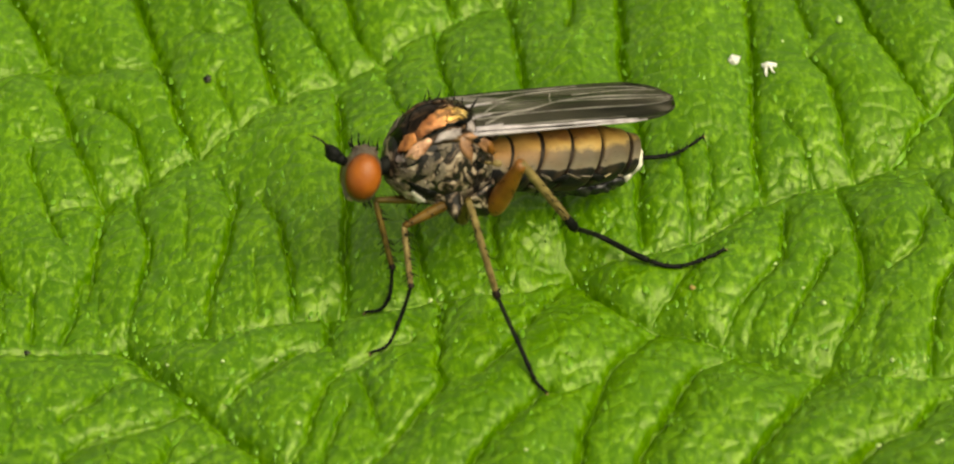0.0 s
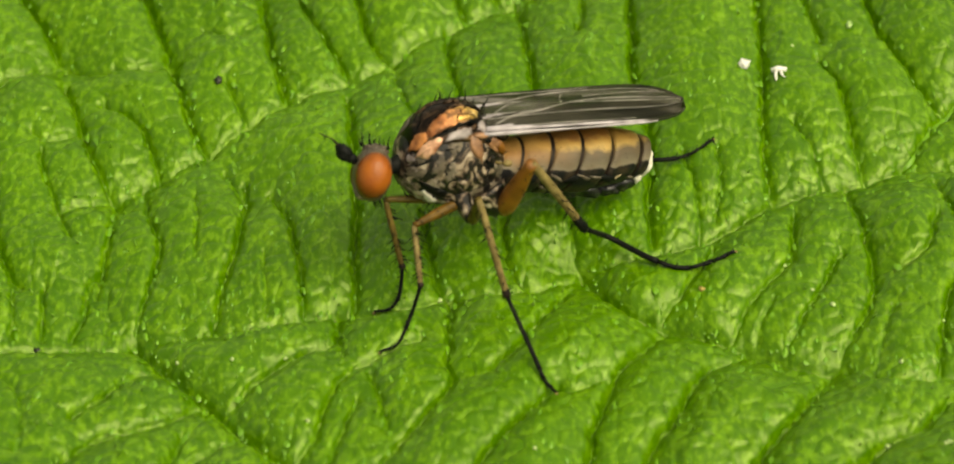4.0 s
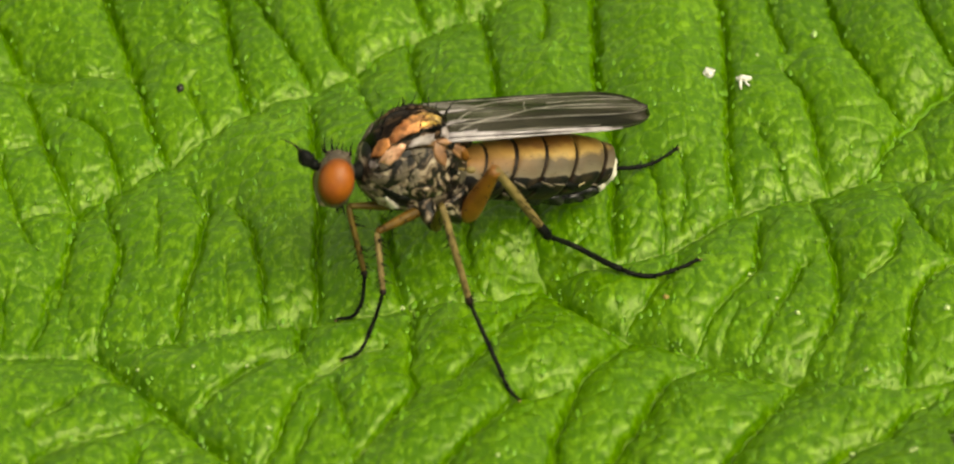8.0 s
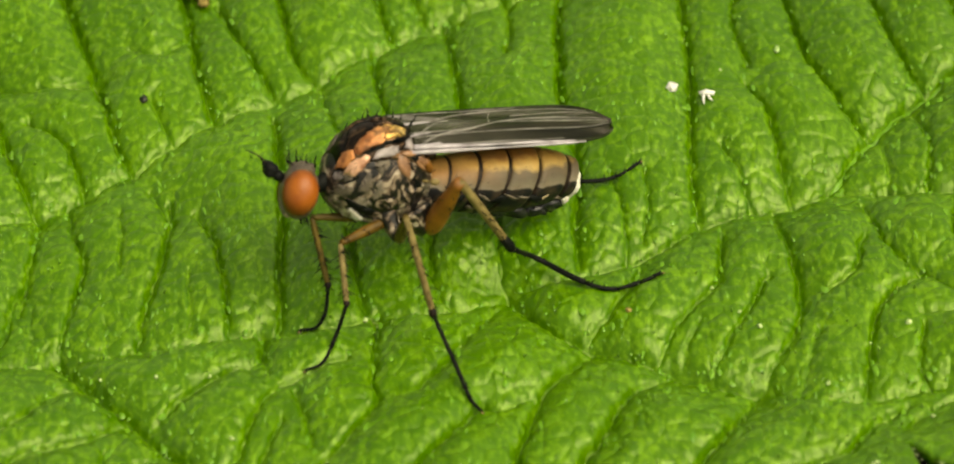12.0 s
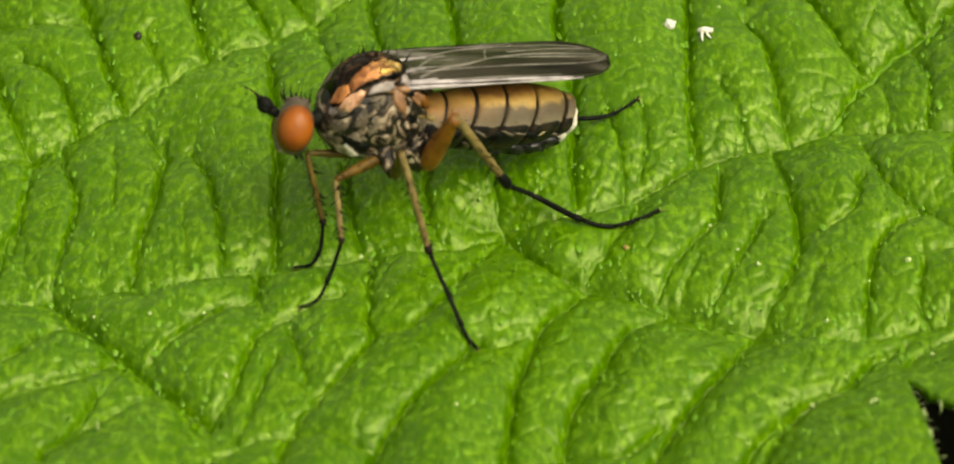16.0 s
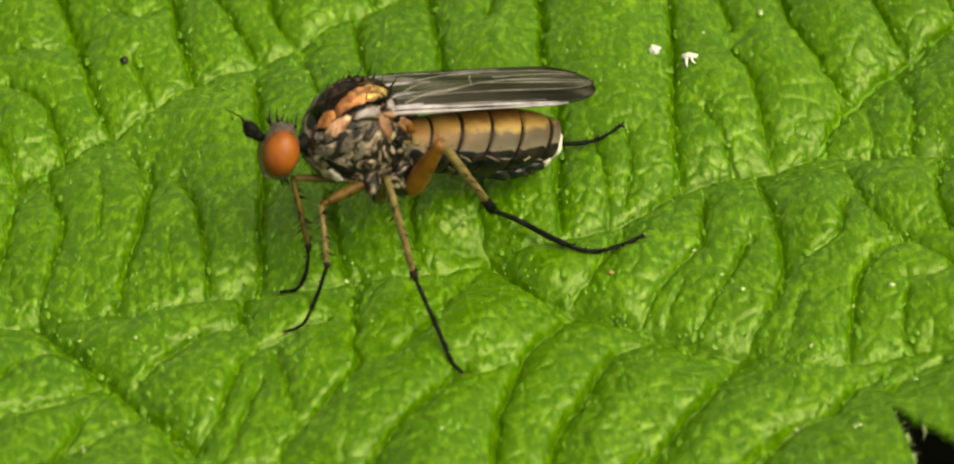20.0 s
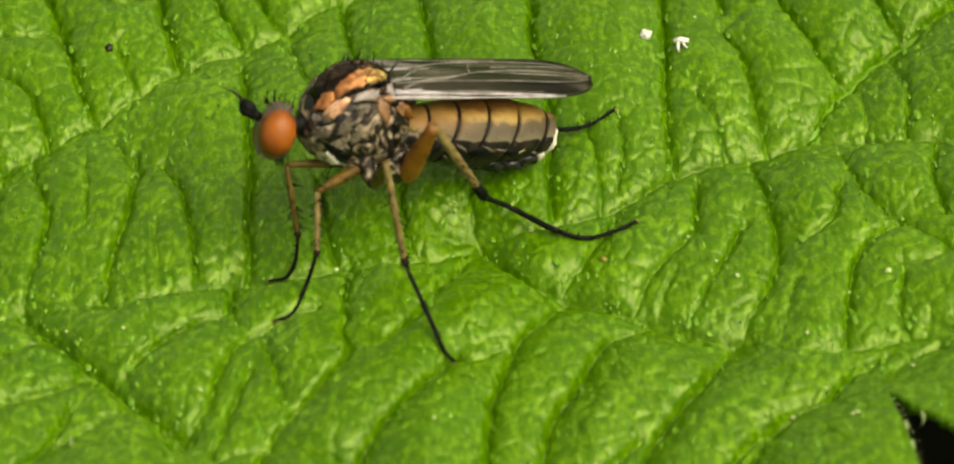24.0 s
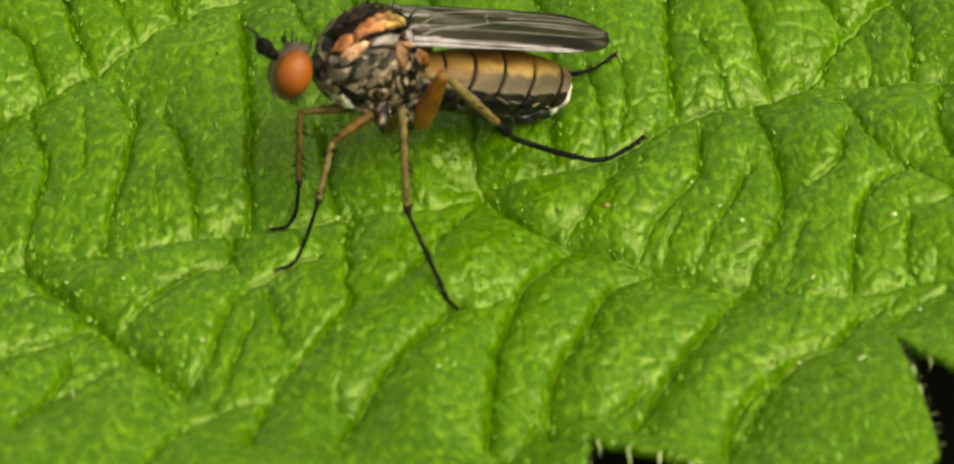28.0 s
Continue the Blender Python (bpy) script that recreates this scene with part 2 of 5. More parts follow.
def stripe_material():
    """The shining bands of the back: copper in front, turning to gold behind."""
    m = Mat("copper_gold_stripe", Roughness=0.46, Metallic=0.5, Specular_IOR_Level=0.6)
    vec = m.coords()
    along = m.math("ADD", m.math("MULTIPLY", m.add("SeparateXYZ", {"Vector": vec}).outputs["X"], -700.0), m.math("MULTIPLY", m.noise(3500.0, 4.0, vec), 0.9))
    shine = m.ramp(along, (0.05, (0.34, 0.12, 0.04)), (0.35, (0.72, 0.33, 0.12)), (0.6, (0.9, 0.58, 0.15)), (0.85, (0.86, 0.68, 0.3)))
    m.colour(m.mix(m.ramp(m.noise(4600.0, 5.0, vec, 0.65), (0.46, (0, 0, 0)), (0.60, (0.85, 0.85, 0.85))), shine, (0.10, 0.04, 0.015)))
    m.bump(m.noise(7000.0, 4.0, vec), 0.7, 0.00006)
    return m.m


def abdomen_material():
    """Tan above, grey-brown on the flanks and black below."""
    m = Mat("abdomen_cuticle", Roughness=0.5, Specular_IOR_Level=0.3)
    vec = m.coords()
    sep = m.add("SeparateXYZ", {"Vector": vec})
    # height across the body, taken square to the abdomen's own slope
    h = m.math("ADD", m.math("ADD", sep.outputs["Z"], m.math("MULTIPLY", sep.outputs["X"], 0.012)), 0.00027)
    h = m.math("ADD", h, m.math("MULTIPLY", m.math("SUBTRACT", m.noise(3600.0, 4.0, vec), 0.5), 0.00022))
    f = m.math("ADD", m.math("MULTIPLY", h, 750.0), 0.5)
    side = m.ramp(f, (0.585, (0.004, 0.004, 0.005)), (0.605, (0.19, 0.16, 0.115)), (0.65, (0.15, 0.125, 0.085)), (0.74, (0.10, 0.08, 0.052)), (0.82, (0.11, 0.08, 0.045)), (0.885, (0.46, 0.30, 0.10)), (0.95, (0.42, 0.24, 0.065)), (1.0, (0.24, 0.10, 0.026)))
    # the first rings are more orange than the hind ones
    fore = m.math("MULTIPLY", m.ramp(m.math("ADD", m.math("MULTIPLY", sep.outputs["X"], 500.0), 1.35), (0.0, (0, 0, 0)), (0.8, (0.8, 0.8, 0.8))), m.ramp(f, (0.62, (0, 0, 0)), (0.80, (1, 1, 1))))
    side = m.mix(fore, side, (0.42, 0.20, 0.055))
    m.colour(m.mix(m.ramp(m.noise(3500.0, 4.0, vec), (0.45, (0, 0, 0)), (0.75, (0.45, 0.45, 0.45))), side, (0.12, 0.075, 0.04)))
    m.bump(m.noise(6000.0, 3.0, vec), 0.3, 0.00002)
    return m.m


def wing_material():
    m = Mat("smoky_wing", Roughness=0.38, Specular_IOR_Level=0.22)
    vec = m.coords()
    streak = m.add("Mapping", {"Vector": vec})
    streak.inputs["Scale"].default_value = (0.12, 1.0, 0.6)
    # smoky olive membrane; the lilac-grey streaks paint in its sheen
    m.colour(m.ramp(m.noise(3400.0, 3.0, streak.outputs[0]), (0.36, (0.010, 0.010, 0.005)), (0.50, (0.036, 0.034, 0.020)), (0.62, (0.11, 0.10, 0.085)), (0.74, (0.30, 0.27, 0.29))))
    m.bump(m.noise(5000.0, 3.0, vec), 0.25, 0.00003)
    clear = m.add("BsdfTransparent")
    clear.inputs["Color"].default_value = (0.55, 0.56, 0.42, 1)
    both = m.add("MixShader", {1: clear.outputs[0], 2: m.p.outputs[0]}, Fac=0.54)
    m.link(both.outputs[0], m.out.inputs["Surface"])
    return m.m


EYE, NOTUM, STRIPE, PLEURON, ABDOMEN, WING = eye_material(), notum_material(), stripe_material(), pleuron_material(), abdomen_material(), wing_material()
BLACK = speckled("black_cuticle", (0.002, 0.003, 0.003), (0.009, 0.010, 0.008), 5000, 0.55, spec=0.1)
BAND = speckled("dark_band", (0.006, 0.004, 0.003), (0.022, 0.011, 0.006), 5000, 0.55, spec=0.2)
FACE = speckled("silver_face", (0.22, 0.17, 0.09), (0.46, 0.37, 0.22), 4000, 0.7)
PALE = speckled("pale_tip", (0.55, 0.5, 0.4), (0.8, 0.78, 0.7), 4000, 0.6)
SHOULDER = speckled("rosy_tan_plate", (0.10, 0.04, 0.018), (0.42, 0.22, 0.11), 3000, 0.4)
DUST = speckled("dusted_plate", (0.065, 0.053, 0.039), (0.27, 0.225, 0.165), 3200, 0.55, bump=0.5)
DUSKY = speckled("dusky_plate", (0.035, 0.028, 0.02), (0.17, 0.135, 0.095), 3200, 0.5, bump=0.5)
LILAC = speckled("lilac_grey_plate", (0.10, 0.08, 0.075), (0.40, 0.35, 0.35), 3000, 0.4)
COPPER = speckled("copper_lobe", (0.14, 0.04, 0.012), (0.66, 0.27, 0.085), 4600, 0.42, metal=0.3, bump=0.6)
ROSE = speckled("rosy_lobe", (0.22, 0.07, 0.025), (0.92, 0.55, 0.36), 4600, 0.34, metal=0.2, bump=0.6)
GLOSS = speckled("glossy_black_cuticle", (0.003, 0.003, 0.004), (0.016, 0.016, 0.018), 4000, 0.24, spec=0.6, bump=0.5)
AMBER = speckled("amber_femur", (0.12, 0.044, 0.006), (0.27, 0.105, 0.014), 2500, 0.42)
RUSSET = speckled("russet_femur", (0.06, 0.033, 0.004), (0.155, 0.084, 0.012), 3000, 0.5, spec=0.25)
TAN = speckled("tan_tibia", (0.105, 0.075, 0.022), (0.27, 0.205, 0.08), 4000, 0.52, spec=0.25)
BRONZE_LEG = speckled("brown_leg", (0.05, 0.034, 0.004), (0.145, 0.1, 0.018), 3500, 0.5, spec=0.25)
WING_VEIN = speckled("wing_vein", (0.08, 0.075, 0.06), (0.27, 0.25, 0.23), 3000, 0.4)
COSTA = speckled("pale_costa", (0.2, 0.18, 0.19), (0.5, 0.46, 0.5), 3000, 0.35)


# ---- building helpers ----
def solid(name, verts, faces, smooth=True):
    me = bpy.data.meshes.new(name)
    me.from_pydata([tuple(c * MM for c in v) for v in verts], [], faces)
    me.validate()
    if smooth:
        me.shade_smooth()
    return me


def part(name, data, material, parent=None, label=""):
    ob = new(name, data)
    data.materials.append(material)
    if parent:
        ob.parent = parent
    return tagged(ob, label) if label else ob


def joined(*shapes):
    """Several (verts, faces) as one."""
    verts, faces = [], []
    for v, f in shapes:
        k = len(verts)
        verts += list(v)
        faces += [tuple(i + k for i in q) for q in f]
    return verts, faces


def loft(rings):
    """Rings of equally many points, closed by a fan at both ends."""
    n = len(rings[0])
    verts = [tuple(p) for r in rings for p in r]
    faces = [(i * n + j, i * n + (j + 1) % n, (i + 1) * n + (j + 1) % n, (i + 1) * n + j) for i in range(len(rings) - 1) for j in range(n)]
    for k, flip in ((0, True), (len(rings) - 1, False)):
        c = np.mean([rings[k][j] for j in range(n)], axis=0)
        verts.append(tuple(c))
        m = len(verts) - 1
        for j in range(n):
            a, b = k * n + j, k * n + (j + 1) % n
            faces.append((b, a, m) if flip else (a, b, m))
    return verts, faces


def curve_points(points, per=6):
    """A smooth line through the points."""
    p = [np.array(q, float) for q in points]
    p = [2 * p[0] - p[1]] + p + [2 * p[-1] - p[-2]]
    out = []
    for i in range(1, len(p) - 2):
        for s in np.arange(per) / per:
            a, b, c, d = p[i - 1:i + 3]
            out.append(0.5 * (2 * b + (c - a) * s + (2 * a - 5 * b + 4 * c - d) * s * s + (3 * b - a - 3 * c + d) * s ** 3))
    return out + [p[-2]]


def tube(points, radii, n=8, flat=1.0):
    """A tapering tube along the points."""
    pts = [np.array(p, float) for p in points]
    rings, side = [], None
    for i, p in enumerate(pts):
        d = pts[min(i + 1, len(pts) - 1)] - pts[max(i - 1, 0)]
        d /= np.linalg.norm(d) + 1e-12
        if side is None:
            side = np.cross(d, (0.31, 0.2, 0.93))
        side = side - d * np.dot(side, d)
        side /= np.linalg.norm(side) + 1e-12
        up = np.cross(side, d)
        r = radii[i] if hasattr(radii, "__len__") else radii
        rings.append([p + r * (math.cos(a) * side + flat * math.sin(a) * up) for a in np.arange(n) * 2 * math.pi / n])
    return loft(rings)


def ball(centre, radii, nu=20, nv=14, turn=None, lump=0.0, seed=0):
    """An ellipsoid, turned and a little uneven."""
    rings = []
    for i in range(nv + 1):
        a = math.pi * (0.03 + 0.94 * i / nv)
        ring = []
        for j in range(nu):
            b = 2 * math.pi * j / nu
            p = Vector((math.cos(a), math.sin(a) * math.cos(b), math.sin(a) * math.sin(b)))
            k = 1 + lump * noise.noise(p * 2.3 + Vector((seed * 3.1, seed, 0)))
            p = Vector((p.x * radii[0], p.y * radii[1], p.z * radii[2])) * k
            if turn:
                p = turn @ p
            ring.append((p.x + centre[0], p.y + centre[1], p.z + centre[2]))
        rings.append(ring)
    return loft(rings)


def spike(base, tip, r, bend=(0, 0, 0)):
    """A bristle: a thin three-sided cone, bent in the middle."""
    b, t = np.array(base, float), np.array(tip, float)
    return tube([b, (b + t) / 2 + np.array(bend), t], [r, r * 0.7, r * 0.15], 4)


# ---- the leaf ----
VEINS = []


def vein(depth, width, *points):
    """A sunken vein of the blade, through points of the plan."""
    line = np.array(curve_points([(x, y, 0.0) for x, y in points], 5))[:, :2]
    VEINS.append((depth, width, line))


vein(0.40, 0.42, (10.63, 7.19), (8.91, 5.47), (7.79, 4.23), (6.93, 2.77), (5.77, 2.21), (4.25, 1.58), (3.36, 0.78), (1.76, -0.06), (0.37, -0.37))
vein(0.26, 0.55, (0.37, -0.37), (-1.00, -1.07), (-2.19, -1.24), (-3.35, -1.77), (-4.54, -1.71), (-5.69, -2.10), (-6.86, -2.31), (-8.02, -2.49), (-9.52, -2.66), (-11.41, -3.10))
vein(0.60, 0.50, (0.37, -0.37), (1.14, -1.46), (1.96, -1.92), (3.24, -2.46), (4.28, -2.94), (5.14, -3.18))
vein(0.25, 0.60, (5.14, -3.18), (6.30, -3.74), (7.34, -3.68), (8.42, -3.33), (9.43, -3.33))
vein(0.22, 0.60, (-10.30, 1.23), (-8.59, 2.26), (-7.37, 3.25), (-5.77, 4.79), (-4.65, 5.42), (-3.66, 6.16), (-2.53, 7.19), (-0.96, 8.35), (0.88, 9.19))
vein(0.38, 0.50, (6.93, 2.77), (7.90, 2.65), (8.88, 2.53), (10.10, 2.49))
vein(0.55, 0.70, (-8.39, -2.38), (-7.59, -3.37), (-6.71, -4.27), (-6.08, -5.01), (-5.11, -6.00))
vein(0.34, 0.34, (-9.34, 9.12), (-8.79, 7.41), (-8.27, 5.87), (-7.81, 4.24), (-7.40, 3.27))
vein(0.34, 0.34, (-6.77, 9.31), (-6.49, 8.06), (-6.17, 6.22), (-5.78, 4.93))
vein(0.28, 0.30, (-5.93, 8.73), (-5.47, 7.63), (-4.68, 5.99), (-4.51, 5.64))
vein(0.30, 0.30, (-4.63, 9.12), (-4.37, 7.78), (-4.06, 6.67), (-3.66, 6.16))
vein(0.30, 0.30, (-2.66, 9.66), (-2.44, 8.85), (-2.12, 7.70))
vein(0.24, 0.28, (-1.72, 9.41), (-1.48, 8.55), (-1.24, 8.10))
vein(0.30, 0.32, (-9.67, 4.63), (-8.89, 4.08), (-8.55, 3.35), (-8.28, 2.48))
vein(0.32, 0.32, (-10.51, 5.26), (-9.77, 3.12), (-9.45, 2.35), (-9.14, 1.78))
vein(0.16, 0.24, (-7.13, 5.36), (-6.83, 4.67), (-6.63, 4.10))
vein(0.22, 0.26, (-10.60, 6.01), (-9.78, 5.71), (-8.89, 5.78), (-8.29, 6.12))
vein(0.14, 0.22, (-7.70, 6.98), (-7.04, 6.82), (-6.46, 7.64))
vein(0.16, 0.24, (-3.58, 5.83), (-3.42, 5.09), (-3.19, 4.23), (-2.79, 3.32))
vein(0.30, 0.32, (-2.50, 7.23), (-2.36, 5.75), (-2.14, 4.76), (-1.80, 3.25))
vein(0.32, 0.34, (-0.96, 8.43), (-0.80, 6.87), (-0.62, 5.23), (-0.49, 3.88))
vein(0.22, 0.28, (0.21, 9.63), (0.41, 8.40), (0.34, 6.88))
vein(0.34, 0.34, (1.62, 9.69), (1.43, 7.85), (1.49, 6.54), (1.45, 5.72), (1.77, 3.86), (1.80, 2.15), (1.71, 1.25), (1.76, 0.19))
vein(0.34, 0.34, (4.15, 9.59), (4.20, 7.80), (4.25, 6.14), (4.18, 4.63), (4.15, 2.92), (4.23, 1.67))
vein(0.20, 0.28, (5.39, 9.28), (5.25, 7.95), (5.50, 6.49))
vein(0.30, 0.32, (5.40, 5.87), (5.83, 4.99), (5.96, 3.97), (6.04, 3.15), (6.21, 2.30))
vein(0.16, 0.24, (4.78, 3.77), (5.06, 3.15), (5.22, 2.51), (5.32, 2.09))
vein(0.36, 0.34, (6.29, 9.74), (6.58, 8.00), (6.81, 6.74), (7.26, 5.73), (7.58, 4.90), (7.94, 4.44))
vein(0.32, 0.32, (8.26, 9.36), (8.57, 7.68), (8.88, 6.63), (9.24, 5.92))
vein(0.24, 0.28, (9.99, 8.89), (10.15, 7.76), (10.59, 6.91))
vein(0.22, 0.26, (8.78, 5.46), (9.06, 4.56), (9.13, 3.80), (8.95, 2.66))
vein(0.14, 0.22, (8.20, 4.08), (8.22, 3.32), (8.15, 2.66))
vein(0.32, 0.34, (-8.65, 2.26), (-8.34, 1.06), (-8.10, 0.24), (-8.23, -0.83), (-8.35, -1.79), (-8.37, -2.35))
vein(0.32, 0.34, (-6.54, 2.26), (-6.46, 1.62), (-6.53, 0.31), (-6.73, -0.79), (-6.82, -1.80), (-6.81, -2.24))
vein(0.22, 0.28, (-6.97, 2.66), (-6.64, 2.04), (-6.44, 1.65))
vein(0.28, 0.30, (-5.95, 1.81), (-5.58, 1.00), (-5.37, 0.12), (-5.20, -0.76), (-5.10, -1.74))
vein(0.14, 0.22, (-7.51, 1.78), (-7.40, 0.95), (-7.34, -0.20))
vein(0.14, 0.22, (-7.53, -1.48), (-7.46, -2.09), (-7.38, -2.45))
vein(0.26, 0.30, (-9.14, 1.78), (-9.15, 0.59), (-9.24, -0.26), (-9.24, -1.13))
vein(0.30, 0.32, (-4.52, 4.86), (-4.31, 2.73), (-4.19, 1.21), (-4.16, -0.27), (-4.12, -1.60))
vein(0.12, 0.22, (-5.98, -0.14), (-5.89, -1.02), (-5.82, -1.91))
vein(0.28, 0.30, (-2.82, 1.04), (-2.70, 0.07), (-2.49, -0.90), (-2.31, -1.23))
vein(0.26, 0.30, (-1.29, 2.67), (-1.17, 1.28), (-1.18, 0.14), (-1.01, -0.59), (-0.77, -0.85))
vein(0.28, 0.30, (0.14, 2.09), (0.19, 0.87), (0.22, 0.06), (0.37, -0.34))
vein(0.14, 0.22, (2.43, 2.81), (2.65, 1.83), (2.75, 0.88), (2.72, 0.44))
vein(0.14, 0.22, (3.17, 2.87), (3.21, 1.87), (3.05, 0.92))
vein(0.34, 0.30, (3.03, 0.20), (2.65, -0.56), (2.27, -1.29), (1.90, -1.82))
vein(0.34, 0.32, (4.66, 1.29), (4.52, -0.23), (4.07, -0.83), (3.62, -1.58), (3.27, -2.37))
vein(0.22, 0.26, (4.11, -1.38), (3.87, -1.98), (3.71, -2.54))
vein(0.30, 0.30, (5.49, -0.04), (5.00, -1.22), (4.61, -2.03), (4.28, -2.85))
vein(0.36, 0.34, (5.77, 2.21), (5.91, 1.21), (6.06, 0.31), (6.14, -0.79), (5.87, -1.89), (5.39, -2.76), (5.25, -3.20))
vein(0.16, 0.24, (6.39, -1.71), (6.15, -2.67), (5.98, -3.45))
vein(0.32, 0.32, (8.61, -0.09), (8.22, -0.40), (7.71, -0.97), (7.43, -1.88), (7.27, -2.86), (7.18, -3.55))
vein(0.30, 0.32, (7.59, 2.22), (7.78, 1.37), (8.06, 0.53), (8.49, -0.05), (9.03, -0.57), (9.67, -1.21))
vein(0.14, 0.22, (9.69, -0.93), (8.94, -1.38), (8.35, -1.40))
vein(0.22, 0.28, (9.62, 2.54), (9.33, 1.21), (9.44, 0.03))
vein(0.20, 0.26, (6.18, -0.59), (6.71, -0.57), (7.22, -0.06), (7.49, 0.99))
vein(0.20, 0.26, (8.44, -1.71), (8.29, -2.69), (8.42, -3.33))
vein(0.47, 0.39, (2.02, -1.96), (1.45, -2.80), (0.98, -3.52), (0.74, -4.37), (0.53, -5.19), (0.43, -6.19), (0.32, -7.73))
vein(0.47, 0.39, (3.53, -2.69), (2.78, -3.25), (2.38, -3.98), (2.10, -4.73), (1.68, -5.38), (1.49, -6.13), (1.38, -7.35))
vein(0.49, 0.41, (5.20, -3.23), (4.75, -3.95), (4.34, -4.78), (3.91, -5.35), (3.45, -6.08), (2.95, -7.21))
vein(0.39, 0.39, (7.92, -3.79), (7.28, -4.39), (6.90, -4.88), (6.58, -5.24), (5.95, -5.49), (5.44, -6.18), (4.86, -7.50))
vein(0.26, 0.32, (8.95, -3.65), (8.23, -4.07), (7.82, -4.59))
vein(0.30, 0.32, (-2.23, -1.24), (-2.24, -2.57), (-2.25, -3.30), (-2.12, -3.88), (-2.66, -4.80), (-3.20, -5.63), (-3.56, -6.36), (-3.89, -7.64))
vein(0.30, 0.32, (0.19, -0.64), (-0.11, -1.19), (-0.46, -1.90), (-0.98, -2.95), (-1.43, -3.51))
vein(0.32, 0.32, (-0.16, -3.95), (-0.73, -4.80), (-1.28, -5.60), (-1.77, -6.46), (-2.24, -7.62))
vein(0.28, 0.30, (-2.80, -2.52), (-3.65, -2.99), (-4.26, -3.62), (-4.56, -4.43), (-4.70, -5.15), (-5.11, -6.00))
vein(0.24, 0.28, (-4.49, -1.66), (-4.47, -2.52), (-5.18, -2.93), (-5.72, -3.47), (-6.14, -4.13))
vein(0.26, 0.30, (-3.94, -4.23), (-4.19, -5.07), (-4.33, -5.66), (-4.61, -6.62))
vein(0.18, 0.26, (-3.75, -3.48), (-3.48, -4.37), (-3.33, -5.18))
vein(0.18, 0.26, (0.76, -3.65), (0.18, -4.06), (-0.16, -3.99))
vein(0.24, 0.30, (-6.92, -4.16), (-7.57, -4.69), (-8.21, -5.08), (-8.85, -5.40), (-9.42, -6.23))
vein(0.22, 0.28, (-7.73, -3.13), (-8.38, -3.51), (-8.75, -4.21), (-9.35, -4.94))
vein(0.20, 0.28, (-6.08, -5.01), (-6.79, -5.81), (-7.39, -6.48))
vein(0.34, 0.34, (3.19, -6.08), (2.49, -6.88), (1.40, -6.83), (0.84, -7.69), (0.28, -8.33))
vein(0.36, 0.37, (5.99, -5.54), (5.39, -6.02), (4.78, -6.92), (4.47, -8.10))
vein(0.22, 0.30, (-2.08, -6.93), (-3.17, -6.47), (-4.27, -6.62), (-5.10, -7.32), (-5.67, -8.32))
vein(0.22, 0.28, (-7.20, -5.17), (-7.53, -6.44), (-8.08, -7.43))
vein(0.32, 0.34, (-12.63, 10.91), (-12.23, 9.70), (-11.86, 8.57), (-11.50, 7.73), (-11.15, 7.16), (-10.92, 6.72), (-10.77, 6.29))
vein(0.32, 0.34, (-12.55, 4.31), (-12.06, 2.92), (-11.83, 2.15), (-11.65, 1.58), (-11.44, 0.65), (-11.22, -0.13), (-10.94, -0.79), (-10.79, -0.99))
vein(0.18, 0.26, (-12.78, 4.61), (-12.05, 5.07), (-11.70, 5.35), (-11.22, 5.65), (-10.76, 6.07))
vein(0.16, 0.24, (-11.03, 3.54), (-10.71, 3.40), (-10.34, 3.48), (-9.98, 3.81))
vein(0.18, 0.26, (-10.80, 3.10), (-10.67, 2.43), (-10.45, 1.87), (-10.29, 1.43), (-10.08, 0.92), (-9.92, 0.55))
vein(0.22, 0.26, (-10.30, -1.02), (-10.22, -1.84), (-10.21, -2.49))
vein(0.26, 0.28, (-9.28, -0.45), (-9.42, -0.93), (-9.46, -1.70), (-9.62, -2.37))
vein(0.14, 0.22, (-9.02, -0.95), (-8.96, -1.71), (-8.93, -2.38))
vein(0.20, 0.26, (-7.05, -4.23), (-7.63, -4.82), (-8.28, -5.22), (-8.93, -5.63))
vein(0.20, 0.26, (-4.95, -2.75), (-5.58, -3.25), (-6.01, -3.82), (-6.34, -4.34))
vein(0.20, 0.24, (-4.44, -1.69), (-4.41, -2.34), (-4.25, -2.90))
vein(0.09, 0.28, (-11.86, -4.04), (-11.08, -3.84), (-10.45, -4.25), (-10.24, -4.98), (-10.22, -6.04))
vein(0.14, 0.22, (-10.88, -1.23), (-10.82, -2.01), (-10.76, -2.63))

VEINS_AT_RIB = [tuple(p) for p in VEINS[0][2][:22:5]]
rng = np.random.RandomState(7)
CELL = 0.46
JITTER = rng.rand(160, 160, 2)
BRIM, GENTLE, LIP, STEEP = 0.55, 3.0, 0.34, 1.9


